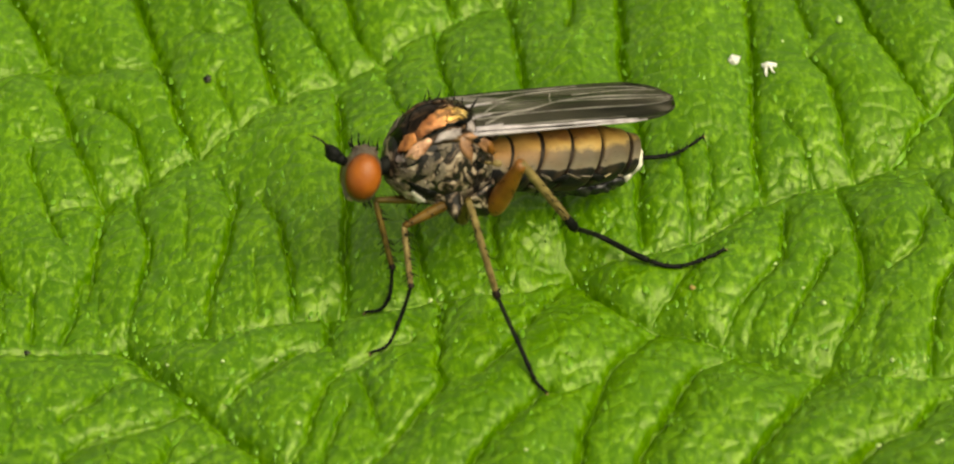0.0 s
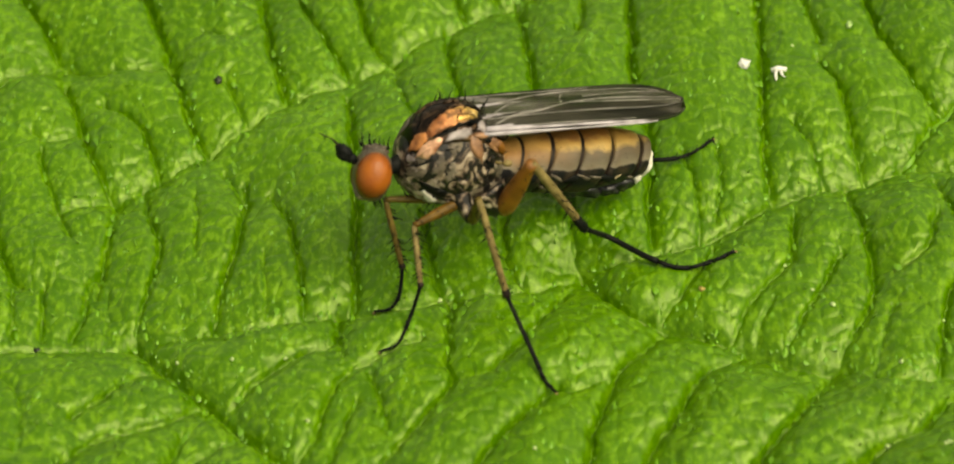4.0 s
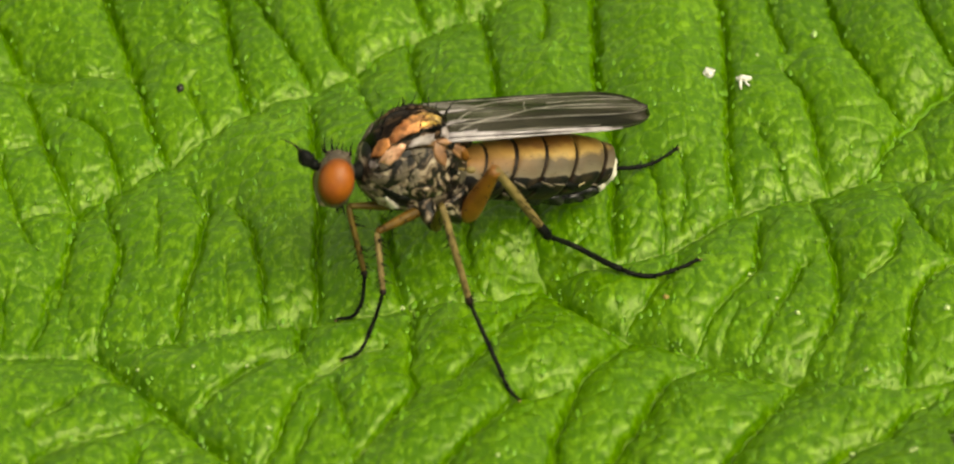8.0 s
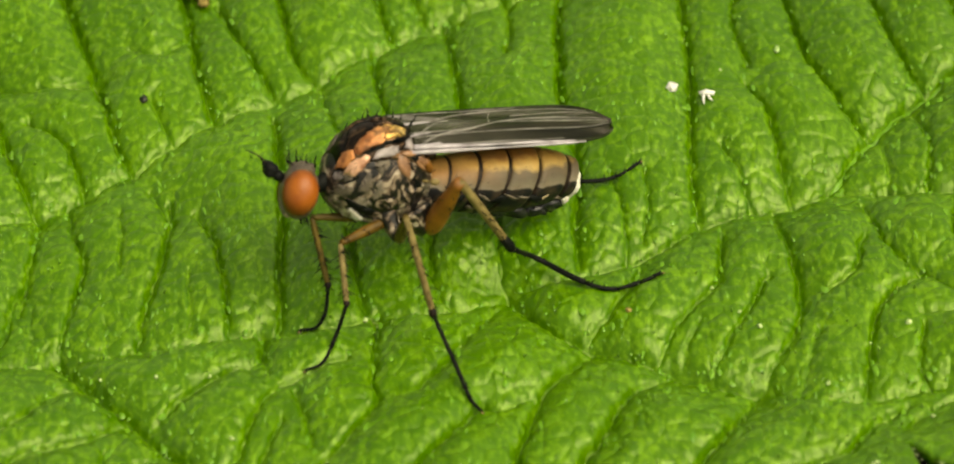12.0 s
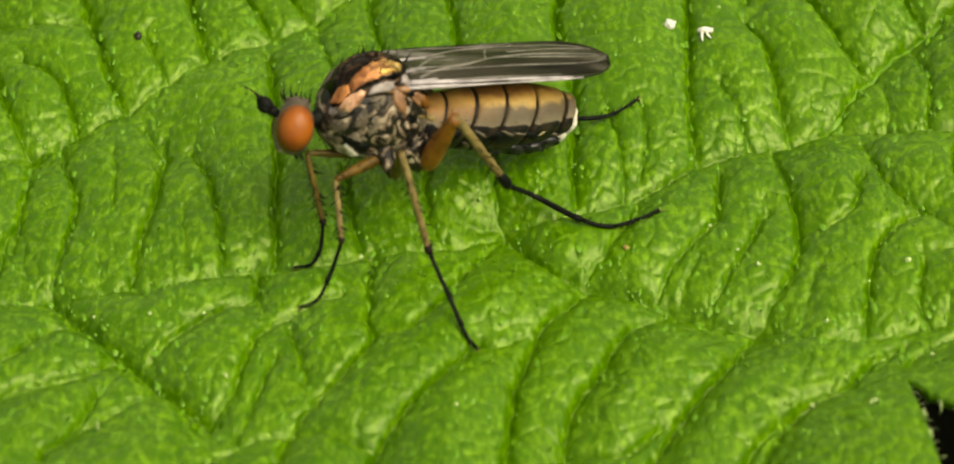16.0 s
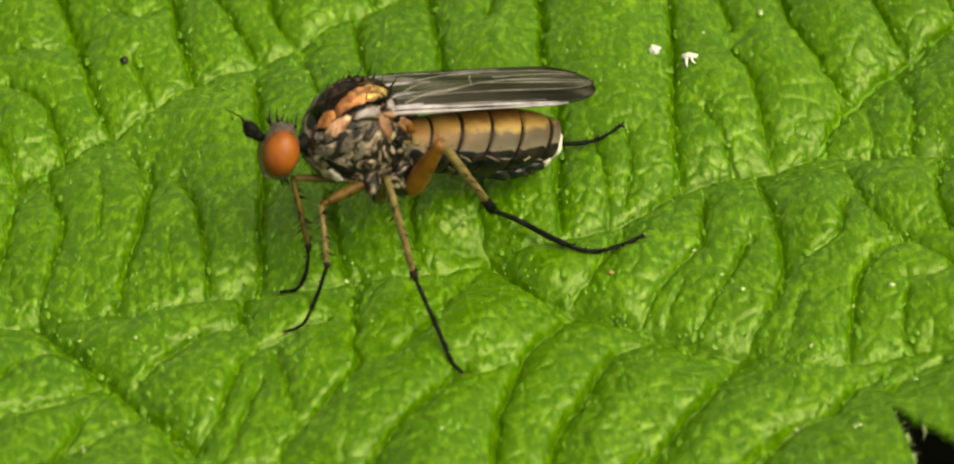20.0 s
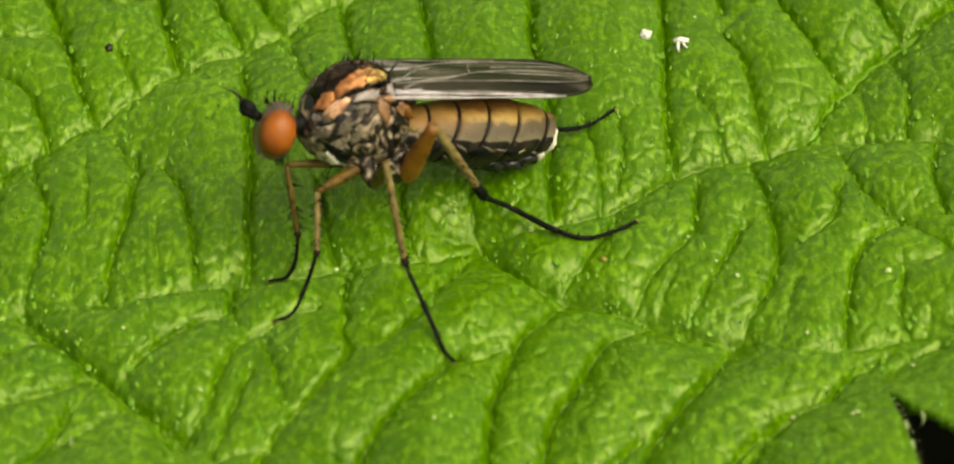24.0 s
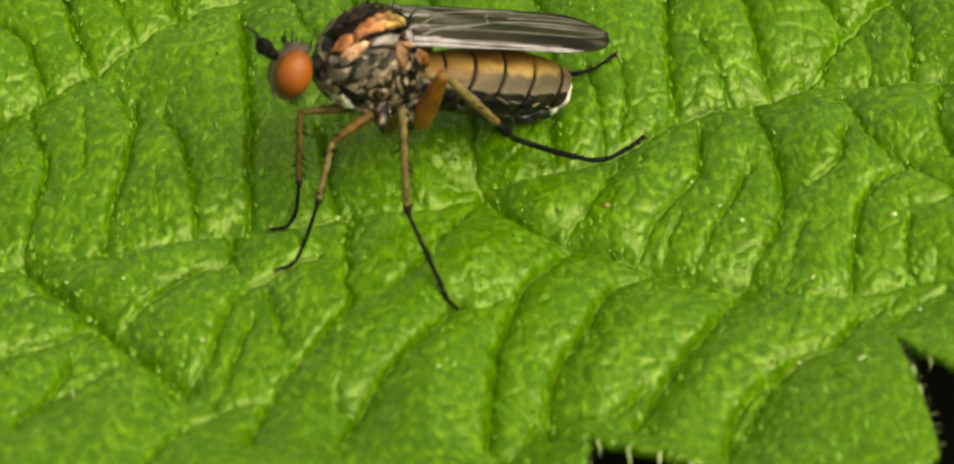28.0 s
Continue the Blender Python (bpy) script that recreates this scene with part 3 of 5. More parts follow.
def wander(x, y, cell, which):
    """A small uneven shift that makes the veins run jaggedly."""
    gx, gy = np.mod(x / cell + 80, 158.9), np.mod(y / cell + 80, 158.9)
    ix, iy = np.floor(gx).astype(int), np.floor(gy).astype(int)
    fx, fy = gx - ix, gy - iy
    fx, fy = fx * fx * (3 - 2 * fx), fy * fy * (3 - 2 * fy)
    g = JITTER[:, :, which]
    v = (g[ix, iy] * (1 - fx) + g[ix + 1, iy] * fx) * (1 - fy) + (g[ix, iy + 1] * (1 - fx) + g[ix + 1, iy + 1] * fx) * fy
    return v - 0.5


def blade_height(x, y):
    """Height of the blade over its mean plane: quilted between the veins, with a fine network."""
    x, y = np.asarray(x, float), np.asarray(y, float)
    groove, roll = np.zeros_like(x), np.zeros_like(x)
    jag_x, jag_y = (0.06 * wander(x, y, 0.23, k) + 0.06 * wander(x, y, 0.13, 1 - k) for k in (0, 1))
    for k, (depth, width, line) in enumerate(VEINS):
        lo, hi = line.min(0) - 8 * width, line.max(0) + 8 * width
        m = (x > lo[0]) & (x < hi[0]) & (y > lo[1]) & (y < hi[1])
        if not m.any():
            continue
        px, py = x[m] + jag_x[m], y[m] + jag_y[m]
        best, ox, oy = np.full(px.shape, 1e9), np.zeros(px.shape), np.zeros(px.shape)
        for (ax, ay), (bx, by) in zip(line[:-1], line[1:]):
            dx, dy = bx - ax, by - ay
            s = np.clip(((px - ax) * dx + (py - ay) * dy) / (dx * dx + dy * dy + 1e-12), 0, 1)
            ex, ey = px - ax - s * dx, py - ay - s * dy
            q = ex * ex + ey * ey
            near = q < best
            best[near], ox[near], oy[near] = q[near], ex[near], ey[near]
        d = np.sqrt(best)
        # one flank slopes gently and ends in a crisp brim at the vein, the other rises steeply from it, as on overlapping scales
        lean = np.tanh(3.0 * (0.91 * ox + 0.41 * oy) / (d + 0.02))
        gentle = BRIM * np.exp(-d / (0.15 * width)) + (1 - BRIM) * (0.35 * np.exp(-d / (GENTLE * width)) + 0.65 * np.clip(1.0 - d / (2.7 * width), 0, 1))
        steep = LIP * np.exp(-d / (0.2 * width)) + (1 - LIP) * np.exp(-d / (STEEP * width))
        groove[m] += depth * 3.19 * (gentle + (steep - gentle) * (0.5 + 0.5 * lean))
        if k in (2, 6):
            # the blade rolls up along the far side of the great folds
            roll[m] += 0.21 * (0.5 + 0.5 * lean) * (d / 0.6) * np.exp(1 - d / 0.6)
    groove = 1.5 * (1 - np.exp(-groove / 1.5))
    # fine network of the smallest veins
    gx, gy = x / CELL + 80, y / CELL + 80
    ix, iy = np.floor(gx).astype(int), np.floor(gy).astype(int)
    f1, f2 = np.full(x.shape, 9.0), np.full(x.shape, 9.0)
    for ox in (-1, 0, 1):
        for oy in (-1, 0, 1):
            jx, jy = np.clip(ix + ox, 0, 159), np.clip(iy + oy, 0, 159)
            d = np.hypot(jx + JITTER[jx, jy, 0] - gx, jy + JITTER[jx, jy, 1] - gy)
            f2 = np.minimum(f2, np.maximum(f1, d))
            f1 = np.minimum(f1, d)
    net = 0.035 * np.exp(-(f2 - f1) / 0.16)
    swell = 0.06 * np.sin(x * 0.9 + 1.3 * np.sin(y * 0.5)) * np.cos(y * 0.7 + 0.4) + 0.02 * np.sin(x * 2.9 + y * 1.7) * np.sin(y * 2.3 - x * 0.8)
    return 0.635 - groove - net + swell + roll


def leaf_outline():
    """Toothed edge: the near teeth, then a rounded blade with teeth all round."""
    near = [(12.40, -8.11), (10.42, -7.65), (9.31, -7.20), (8.67, -6.40), (8.03, -5.72), (7.74, -5.35), (7.87, -6.22), (7.99, -7.21), (8.10, -8.23), (8.12, -8.70), (7.98, -8.95), (7.57, -9.08), (7.13, -9.27), (6.51, -9.33), (5.70, -9.19), (4.90, -8.87), (4.21, -8.52), (3.68, -8.33), (3.17, -8.08), (2.65, -7.81), (1.98, -7.55), (1.99, -8.31), (1.97, -9.12), (2.10, -9.91),
            (1.62, -10.1), (0.26, -10.3), (-3.0, -10.5), (-6.5, -10.7)]
    far = []
    for k in range(1, 60):
        a = radians(232 - 5.1 * k)
        r = 1.0 + 0.07 * ((k * 0.5) % 1.0)
        far.append((-2 + 34 * r * math.cos(a), 22 + 38 * r * math.sin(a)))
    return near + [p for p in far if not (p[1] < -8 and p[0] > -8)]


def inside(px, py, poly):
    """Whether points lie in the polygon."""
    res = np.zeros(px.shape, bool)
    for (ax, ay), (bx, by) in zip(poly, poly[1:] + poly[:1]):
        if ay != by:
            res ^= ((ay > py) != (by > py)) & (px < (bx - ax) * (py - ay) / (by - ay) + ax)
    return res


def spaced(lo, fine_lo, fine_hi, hi, step, coarse):
    a = fine_lo - np.cumsum(np.geomspace(step, coarse, 40))
    b = fine_hi + np.cumsum(np.geomspace(step, coarse, 40))
    return np.concatenate([a[a > lo][::-1], np.arange(fine_lo, fine_hi, step), b[b < hi]])


def build_blade(parent):
    poly = leaf_outline()
    xs, ys = spaced(-48, -12.4, 11.6, 48, 0.03, 6.0), spaced(-20, -10.4, 11.6, 75, 0.04, 8.0)
    gx, gy = np.meshgrid(xs, ys, indexing="ij")
    keep = inside(gx, gy, poly)
    quad = keep[:-1, :-1] & keep[1:, :-1] & keep[:-1, 1:] & keep[1:, 1:]
    used = np.zeros(keep.shape, bool)
    for a in (slice(None, -1), slice(1, None)):
        for b in (slice(None, -1), slice(1, None)):
            used[a, b] |= quad
    whole = np.zeros(keep.shape, bool)
    whole[1:-1, 1:-1] = quad[:-1, :-1] & quad[1:, :-1] & quad[:-1, 1:] & quad[1:, 1:]
    rim = used & ~whole
    # the rim is drawn out to the true edge
    rx, ry = gx[rim], gy[rim]
    best, qx, qy = np.full(rx.shape, 1e9), rx.copy(), ry.copy()
    for (ax, ay), (bx, by) in zip(poly, poly[1:] + poly[:1]):
        dx, dy = bx - ax, by - ay
        s = np.clip(((rx - ax) * dx + (ry - ay) * dy) / (dx * dx + dy * dy + 1e-12), 0, 1)
        cx, cy = ax + s * dx, ay + s * dy
        d = np.hypot(rx - cx, ry - cy)
        m = d < best
        best[m], qx[m], qy[m] = d[m], cx[m], cy[m]
    gx[rim], gy[rim] = qx, qy
    x, y = gx[used], gy[used]
    z = blade_height(x, y)
    fall = np.maximum(0, np.hypot(x + 2, (y - 10) * 0.8) - 16)
    z = z - 0.012 * fall ** 2
    index = np.full(keep.shape, -1)
    index[used] = np.arange(used.sum())
    f = np.stack([index[:-1, :-1][quad], index[1:, :-1][quad], index[1:, 1:][quad], index[:-1, 1:][quad]], 1)
    me = bpy.data.meshes.new("blade")
    me.vertices.add(len(x))
    me.vertices.foreach_set("co", (np.stack([x, y, z], 1) * MM).astype(np.float32).ravel())
    me.loops.add(f.size)
    me.loops.foreach_set("vertex_index", f.ravel().astype(np.int32))
    me.polygons.add(len(f))
    me.polygons.foreach_set("loop_start", (np.arange(len(f)) * 4).astype(np.int32))
    me.update(calc_edges=True)
    me.shade_smooth()
    ob = part("blade", me, LEAF, parent, "quilted green leaf blade with a toothed edge")
    thick = ob.modifiers.new("thickness", "SOLIDIFY")
    thick.thickness, thick.offset = 0.22 * MM, -1.0
    return ob


def build_leaf():
    leaf = tagged(new("leaf"), "large quilted green leaf with sunken veins and toothed edge", "leaf")
    build_blade(leaf)
    # the pale rib that stands up in the groove
    line = curve_points([(x, y, 0) for x, y in VEINS_AT_RIB], 8)
    pts = [(p[0] + 0.012 * math.sin(i * 1.1), p[1] + 0.012 * math.cos(i * 1.7), float(blade_height(p[0], p[1])) - 0.09) for i, p in enumerate(line)]
    part("rib", solid("rib", *tube(pts, [0.16 - 0.08 * i / len(pts) for i in range(len(pts))], 8)), RIB, leaf, "pale raised rib")
    # stalk from the blade's far end to the ground
    line = curve_points([(-8, 46, -5.6), (-12, 54, -8), (-14, 60, -11), (-13, 63, -17)], 6)
    part("stalk", solid("stalk", *tube(line, [1.0 + 0.03 * i for i in range(len(line))], 12)), STALK, leaf, "thick green leaf stalk")
    # pale hair bases over the blade, thick along the great veins and on the flanks that rise from a vein
    shapes, r = [], np.random.RandomState(11)
    hx, hy = r.uniform(-12.2, 11.2, 36000), r.uniform(-10.0, 11.2, 36000)
    hz = blade_height(hx, hy)
    slope = (blade_height(hx + 0.05, hy + 0.02) - hz) / 0.054
    great = np.full(hx.shape, 9.0)
    for _, _, line in VEINS[:7]:
        for px, py in line[::2]:
            great = np.minimum(great, np.hypot(hx - px, hy - py))
    patch = wander(hx, hy, 1.7, 0) + 0.6 * wander(hx, hy, 0.6, 1)
    chance = np.clip(0.05 + 0.36 * np.clip(slope, 0, 1) + 0.26 * np.exp(-(great / 0.9) ** 2) + 0.25 * patch, 0.015, 0.7)
    ok = inside(hx, hy, leaf_outline()) & (r.rand(len(hx)) < 0.5 * chance)
    for x, y, z in zip(hx[ok], hy[ok], hz[ok]):
        k = 0.028 + 0.078 * r.uniform(0, 1) ** 1.7
        tall, turn, slim = r.uniform(0.05, 0.2) * k, r.uniform(1.1, 2.0), r.uniform(0.35, 0.9)
        ca, sa = math.cos(turn), math.sin(turn)
        loop = [(q * k * math.cos(a), slim * q * k * math.sin(a)) for a, q in zip(np.arange(6) * math.pi / 3, r.uniform(0.6, 1.3, 6))]
        loop = [(u * ca - v * sa, 1.6 * (u * sa + v * ca)) for u, v in loop]
        low = [(x + u, y + v, z - 0.014) for u, v in loop]
        top = [(x + 0.55 * u, y + 0.55 * v - 0.2 * k, z + tall) for u, v in loop]
        shapes.append((low + top, [(i, (i + 1) % 6, 6 + (i + 1) % 6, 6 + i) for i in range(6)] + [(6, 7, 8, 9, 10, 11)]))
    tagged(part("leaf_wart", solid("leaf_wart", *joined(*shapes)), WART, leaf, "tiny yellowish hair bases on the blade"), kind="stuff")
    # short upright hairs scattered between them
    shapes, r = [], np.random.RandomState(29)
    hx, hy = r.uniform(-12.0, 11.0, 2600), r.uniform(-9.8, 10.8, 2600)
    hz = blade_height(hx, hy)
    ok = inside(hx, hy, leaf_outline()) & (r.rand(len(hx)) < 0.22 + 0.5 * (hy < -1.5) + 0.8 * wander(hx, hy, 1.3, 1))
    for x, y, z in zip(hx[ok], hy[ok], hz[ok]):
        l = 0.05 + 0.13 * r.uniform(0, 1) ** 2
        b = np.array((x, y, z - 0.01))
        shapes.append(spike(b, b + np.array((r.uniform(-0.4, 0.4) * l, r.uniform(-0.5, 0.2) * l, l)), 0.012 + 0.06 * l))
    tagged(part("leaf_hair", solid("leaf_hair", *joined(*shapes)), DOWN, leaf, "short upright green hairs on the blade"), kind="stuff")
    # short pale hairs along the near teeth
    edge, shapes, r = leaf_outline()[:23], [], random.Random(41)
    for (ax, ay), (bx, by) in zip(edge[:-1], edge[1:]):
        n = max(2, int(math.hypot(bx - ax, by - ay) / 0.14))
        out = np.array((by - ay, ax - bx, 0.0))
        out /= np.linalg.norm(out)
        for i in range(n):
            q = (i + r.random()) / n
            b = np.array((ax + (bx - ax) * q, ay + (by - ay) * q, float(blade_height(ax + (bx - ax) * q, ay + (by - ay) * q)) - 0.05))
            b = b - out * 0.02
            l = r.uniform(0.03, 0.13)
            shapes.append(spike(b, b + out * l * -1 + np.array((r.uniform(-0.05, 0.05), r.uniform(-0.05, 0.05), r.uniform(-0.02, 0.1))), 0.006))
    # a few long bristly hairs that droop from the lobes
    for ax, ay, l in ((2.25, -7.68, 0.35), (2.78, -7.90, 0.7), (3.32, -8.17, 0.6), (3.85, -8.40, 0.65), (4.45, -8.66, 0.5), (5.3, -9.05, 0.4), (8.00, -6.9, 0.3), (7.95, -6.3, 0.25), (8.3, -6.0, 0.3), (8.9, -6.7, 0.3)):
        b = np.array((ax, ay, float(blade_height(ax, ay)) - 0.08))
        shapes.append(spike(b, b + np.array((r.uniform(-0.1, 0.25) * l, -0.55 * l, -0.75 * l)), 0.035, (0.02, -0.06, 0.05)))
    tagged(part("leaf_hair", solid("leaf_hair", *joined(*shapes)), HAIR, leaf, "fine pale hairs on the leaf's edge"), kind="stuff")
    return leaf


def ground_mesh():
    n = 60
    c = np.sign(np.linspace(-1, 1, n)) * np.abs(np.linspace(-1, 1, n)) ** 7 * 400000
    verts = [(x, y, -16 + 2.0 * noise.noise(Vector((x * 0.06, y * 0.06, 0)))) for x in c for y in c]
    faces = [(i * n + j, (i + 1) * n + j, (i + 1) * n + j + 1, i * n + j + 1) for i in range(n - 1) for j in range(n - 1)]
    return solid("ground", verts, faces)


tagged(part("ground", ground_mesh(), SOIL), "near-black soil, the shade under the leaf put into its colour", "ground", kind="structure")
build_leaf()


# ---- the fly ----
# Frame of the body: x towards the head, y to its left, z up; origin in the middle of the thorax.
def body_frame():
    head, tail, mid = Vector((-3.71, -0.70, 2.455)), Vector((1.713, 1.60, 0.734)), Vector((-2.274, -0.10, 2.394))
    x = (head - tail).normalized()
    up = Matrix.Rotation(radians(10), 3, x) @ Vector((0, 0, 1))
    y = up.cross(x).normalized()
    z = x.cross(y)
    m = Matrix((x, y, z)).transposed().to_4x4()
    return Matrix.Translation(mid * MM) @ m


REST = body_frame()
TO_BODY = REST.inverted()


def to_body(p):
    """A place of the world, in millimetres, in the body's frame."""
    q = TO_BODY @ (Vector(p) * MM)
    return np.array(q) / MM


fly = new("fly")
fly.empty_display_size = 0.001
tagged(fly, "long-legged brown fly with orange eyes standing on the leaf", "fly")
fly.matrix_world = REST


def ring(x, cy, cz, ry, rz, n=28, power=2.0):
    out = []
    for j in range(n):
        a = 2 * math.pi * j / n
        c, s = math.cos(a), math.sin(a)
        out.append((x, cy + ry * math.copysign(abs(c) ** (2 / power), c), cz + rz * math.copysign(abs(s) ** (2 / power), s)))
    return out


def build_thorax():
    prof = [(1.02, -0.10, 0.22, 0.24), (0.94, -0.06, 0.42, 0.48), (0.72, 0.0, 0.62, 0.74), (0.4, 0.05, 0.74, 0.95), (0.0, 0.06, 0.8, 1.04), (-0.4, 0.03, 0.78, 1.01),
            (-0.75, -0.06, 0.68, 0.86), (-1.02, -0.18, 0.52, 0.6), (-1.2, -0.25, 0.32, 0.4)]
    core = part("thorax", solid("thorax", *loft([ring(x, 0, z, ry, rz) for x, z, ry, rz in prof])), PLEURON, fly, "grey-dusted thorax with black seams")
    # domed back plate
    rings = []
    for x, z, ry, rz in prof[1:-1]:
        rings.append([(x, ry * 1.012 * math.cos(a), z + rz * 1.012 * math.sin(a)) for a in np.linspace(radians(32), radians(148), 22)])
    n = 22
    verts = [p for r in rings for p in r]
    faces = [(i * n + j, i * n + j + 1, (i + 1) * n + j + 1, (i + 1) * n + j) for i in range(len(rings) - 1) for j in range(n - 1)]
    ob = part("notum", solid("notum", verts, faces), NOTUM, core, "bronze back plate with dark stripes")
    thick = ob.modifiers.new("thickness", "SOLIDIFY")
    thick.thickness = 0.012 * MM
    part("scutellum", solid("scutellum", *ball((-0.98, 0, 0.52), (0.26, 0.4, 0.17), turn=Matrix.Rotation(radians(-14), 3, "Y"))), NOTUM, core, "small bronze shield behind the back plate")
    def across(x, deg, out=1.0):
        """A place on the thorax at x and so many degrees up from its side."""
        k1 = next((i for i in range(1, len(prof)) if prof[i][0] <= x), len(prof) - 1)
        p, q = prof[k1 - 1], prof[k1]
        f = min(1.0, max(0.0, (x - p[0]) / (q[0] - p[0])))
        cz, ry, rz = (p[i] + (q[i] - p[i]) * f for i in (1, 2, 3))
        return np.array((x, ry * math.cos(radians(deg)) * out, cz + rz * math.sin(radians(deg)) * out))

    def plate(name, outline, material, label="", lift=0.035, seed=0, base=0.0, other=None):
        """A pillow-like plate that follows the thorax, from its outline in x and degrees; on both sides."""
        r = random.Random(seed)
        fine = []
        for (x0, a0), (x1, a1) in zip(outline, outline[1:] + outline[:1]):
            n = max(2, int(math.hypot(x1 - x0, (a1 - a0) * 0.013) / 0.06))
            fine += [(x0 + (x1 - x0) * i / n + r.uniform(-0.028, 0.028), a0 + (a1 - a0) * i / n + r.uniform(-2.2, 2.2)) for i in range(n)]
        cx, ca = np.mean([p[0] for p in fine]), np.mean([p[1] for p in fine])
        rings = [[across(cx + (x - cx) * q, ca + (a - ca) * q, 1.0 + base + h) for x, a in fine] for q, h in ((1.02, -0.03 - base), (1.0, lift * 0.45), (0.86, lift), (0.5, lift * 1.15), (0.12, lift * 1.2))]
        verts, faces = loft(rings)
        part(name, solid(name, verts, faces), material, core, label)
        part(name, solid(name, [(x, -y, z) for x, y, z in verts], [tuple(reversed(f)) for f in faces]), other or material, core, label)

    # shining bands and lobes of the back and shoulder
    plate("back_stripe", [(0.70, 56), (0.60, 66), (0.40, 73), (0.12, 77), (-0.20, 79), (-0.40, 74), (-0.36, 64), (-0.05, 57), (0.2, 52), (0.45, 48), (0.60, 47)], STRIPE, "copper and gold band along the back", 0.03, 1, 0.045, NOTUM)
    plate("back_stripe", [(0.2, 84), (-0.1, 89), (-0.5, 89), (-0.6, 84), (-0.4, 81), (0.0, 80)], NOTUM, "dull bronze band on the middle of the back", 0.02, 10, 0.045)
    plate("dark_stripe", [(0.58, 44), (0.35, 48), (0.05, 53), (-0.2, 57), (-0.42, 62), (-0.5, 57), (-0.25, 52), (0.1, 47.5), (0.4, 43.5)], BLACK, "black stripe", 0.03, 2, 0.045)
    plate("lobe", [(0.97, 44), (0.93, 60), (0.82, 68), (0.70, 60), (0.69, 46), (0.84, 37)], COPPER, "copper shoulder lobe", 0.06, 3, 0.045, DUSKY)
    plate("lobe", [(0.88, 26), (0.83, 38), (0.66, 44), (0.42, 40), (0.50, 28), (0.70, 19)], ROSE, "rosy copper lobe below the shoulder", 0.07, 4, 0.03, DUSKY)
    plate("lobe", [(0.97, 24), (0.95, 36), (0.89, 34), (0.88, 20), (0.93, 16)], LILAC, "pale front lobe", 0.06, 5, 0.02, DUSKY)
    plate("lobe", [(0.40, 33), (0.34, 42), (0.08, 46), (-0.18, 48), (-0.16, 40), (0.10, 35)], LILAC, "lilac-grey plate below the stripe", 0.03, 6, 0.03)
    plate("lobe", [(-0.13, 26), (-0.12, 40), (-0.24, 42), (-0.36, 34), (-0.45, 20), (-0.40, 10), (-0.30, 14)], SHOULDER, "tan plate below the wing", 0.05, 7)
    plate("lobe", [(-0.50, 34), (-0.52, 52), (-0.66, 58), (-0.80, 50), (-0.95, 46), (-0.90, 32), (-0.74, 26)], SHOULDER, "tan plate at the wing's root", 0.06, 8, 0.03)
    plate("lobe", [(-0.28, 46), (-0.30, 56), (-0.44, 60), (-0.52, 50), (-0.42, 43)], LILAC, "pale knob before the wing", 0.06, 9, 0.03)
    plate("black_patch", [(-0.48, 12), (-0.46, 28), (-0.60, 30), (-0.76, 24), (-0.72, 8), (-0.58, 4)], BLACK, "black pit behind the flank", 0.02, 11)
    plate("black_patch", [(0.78, -22), (0.6, -20), (0.35, -26), (0.12, -34), (0.15, -43), (0.4, -38), (0.66, -33)], BLACK, "", 0.03, 13)
    plate("pale_plate", [(0.64, -38), (0.46, -42), (0.28, -52), (0.34, -62), (0.52, -55)], PALE, "whitish plate above the front leg", 0.05, 14)
    plate("black_patch", [(0.88, 6), (0.80, 16), (0.62, 18), (0.60, 13), (0.76, 8)], BLACK, "", 0.02, 12)
    # grey-dusted plates of the flank, parted by black seams
    r = random.Random(23)
    seeds = [(0.86 - 0.34 * i + r.uniform(-0.12, 0.12), -66 + 31 * j + (14 if i % 2 else 0) + r.uniform(-10, 10)) for i in range(7) for j in range(4)]
    taken = ((0.64, 37, 0.2, 14), (0.9, 38, 0.08, 12), (-0.25, 28, 0.2, 20), (-0.72, 46, 0.22, 18))
    for k, (x, a) in enumerate(seeds):
        if x < -1.12 or any(abs(x - u) < du and abs(a - v) < dv for u, v, du, dv in taken):
            continue
        cell = []
        for q in range(18):
            c, w = math.cos(q * math.pi / 9), math.sin(q * math.pi / 9)
            reach = 0.30
            for u, v in seeds:
                dx, dy = u - x, (v - a) * 0.0125
                d2 = math.hypot(dx, dy)
                t = (dx * c + dy * w) / (d2 + 1e-9)
                if 1e-6 < d2 < 0.7 and t > 0.05:
                    reach = min(reach, (d2 / 2 - 0.02) / t)
            reach = max(0.03, reach * r.uniform(0.5, 1.05))
            cell.append((min(0.97, max(-1.17, x + reach * c)), min(34, a + reach * w / 0.0125)))
        # dusky front plates and black neck: their colour carries the shadow behind the head
        plate("side_plate", cell, DUSKY if x > 0.75 else r.choice((PLEURON, PLEURON, DUST, DUSKY)), "", r.uniform(0.01, 0.035), 40 + k)
    part("neck", solid("neck", *tube([(0.85, 0, -0.1), (1.1, 0, -0.2), (1.4, 0, -0.3)], [0.24, 0.16, 0.12], 12)), BLACK, core)
    # black bristles on the back
    r = random.Random(5)
    shapes = []
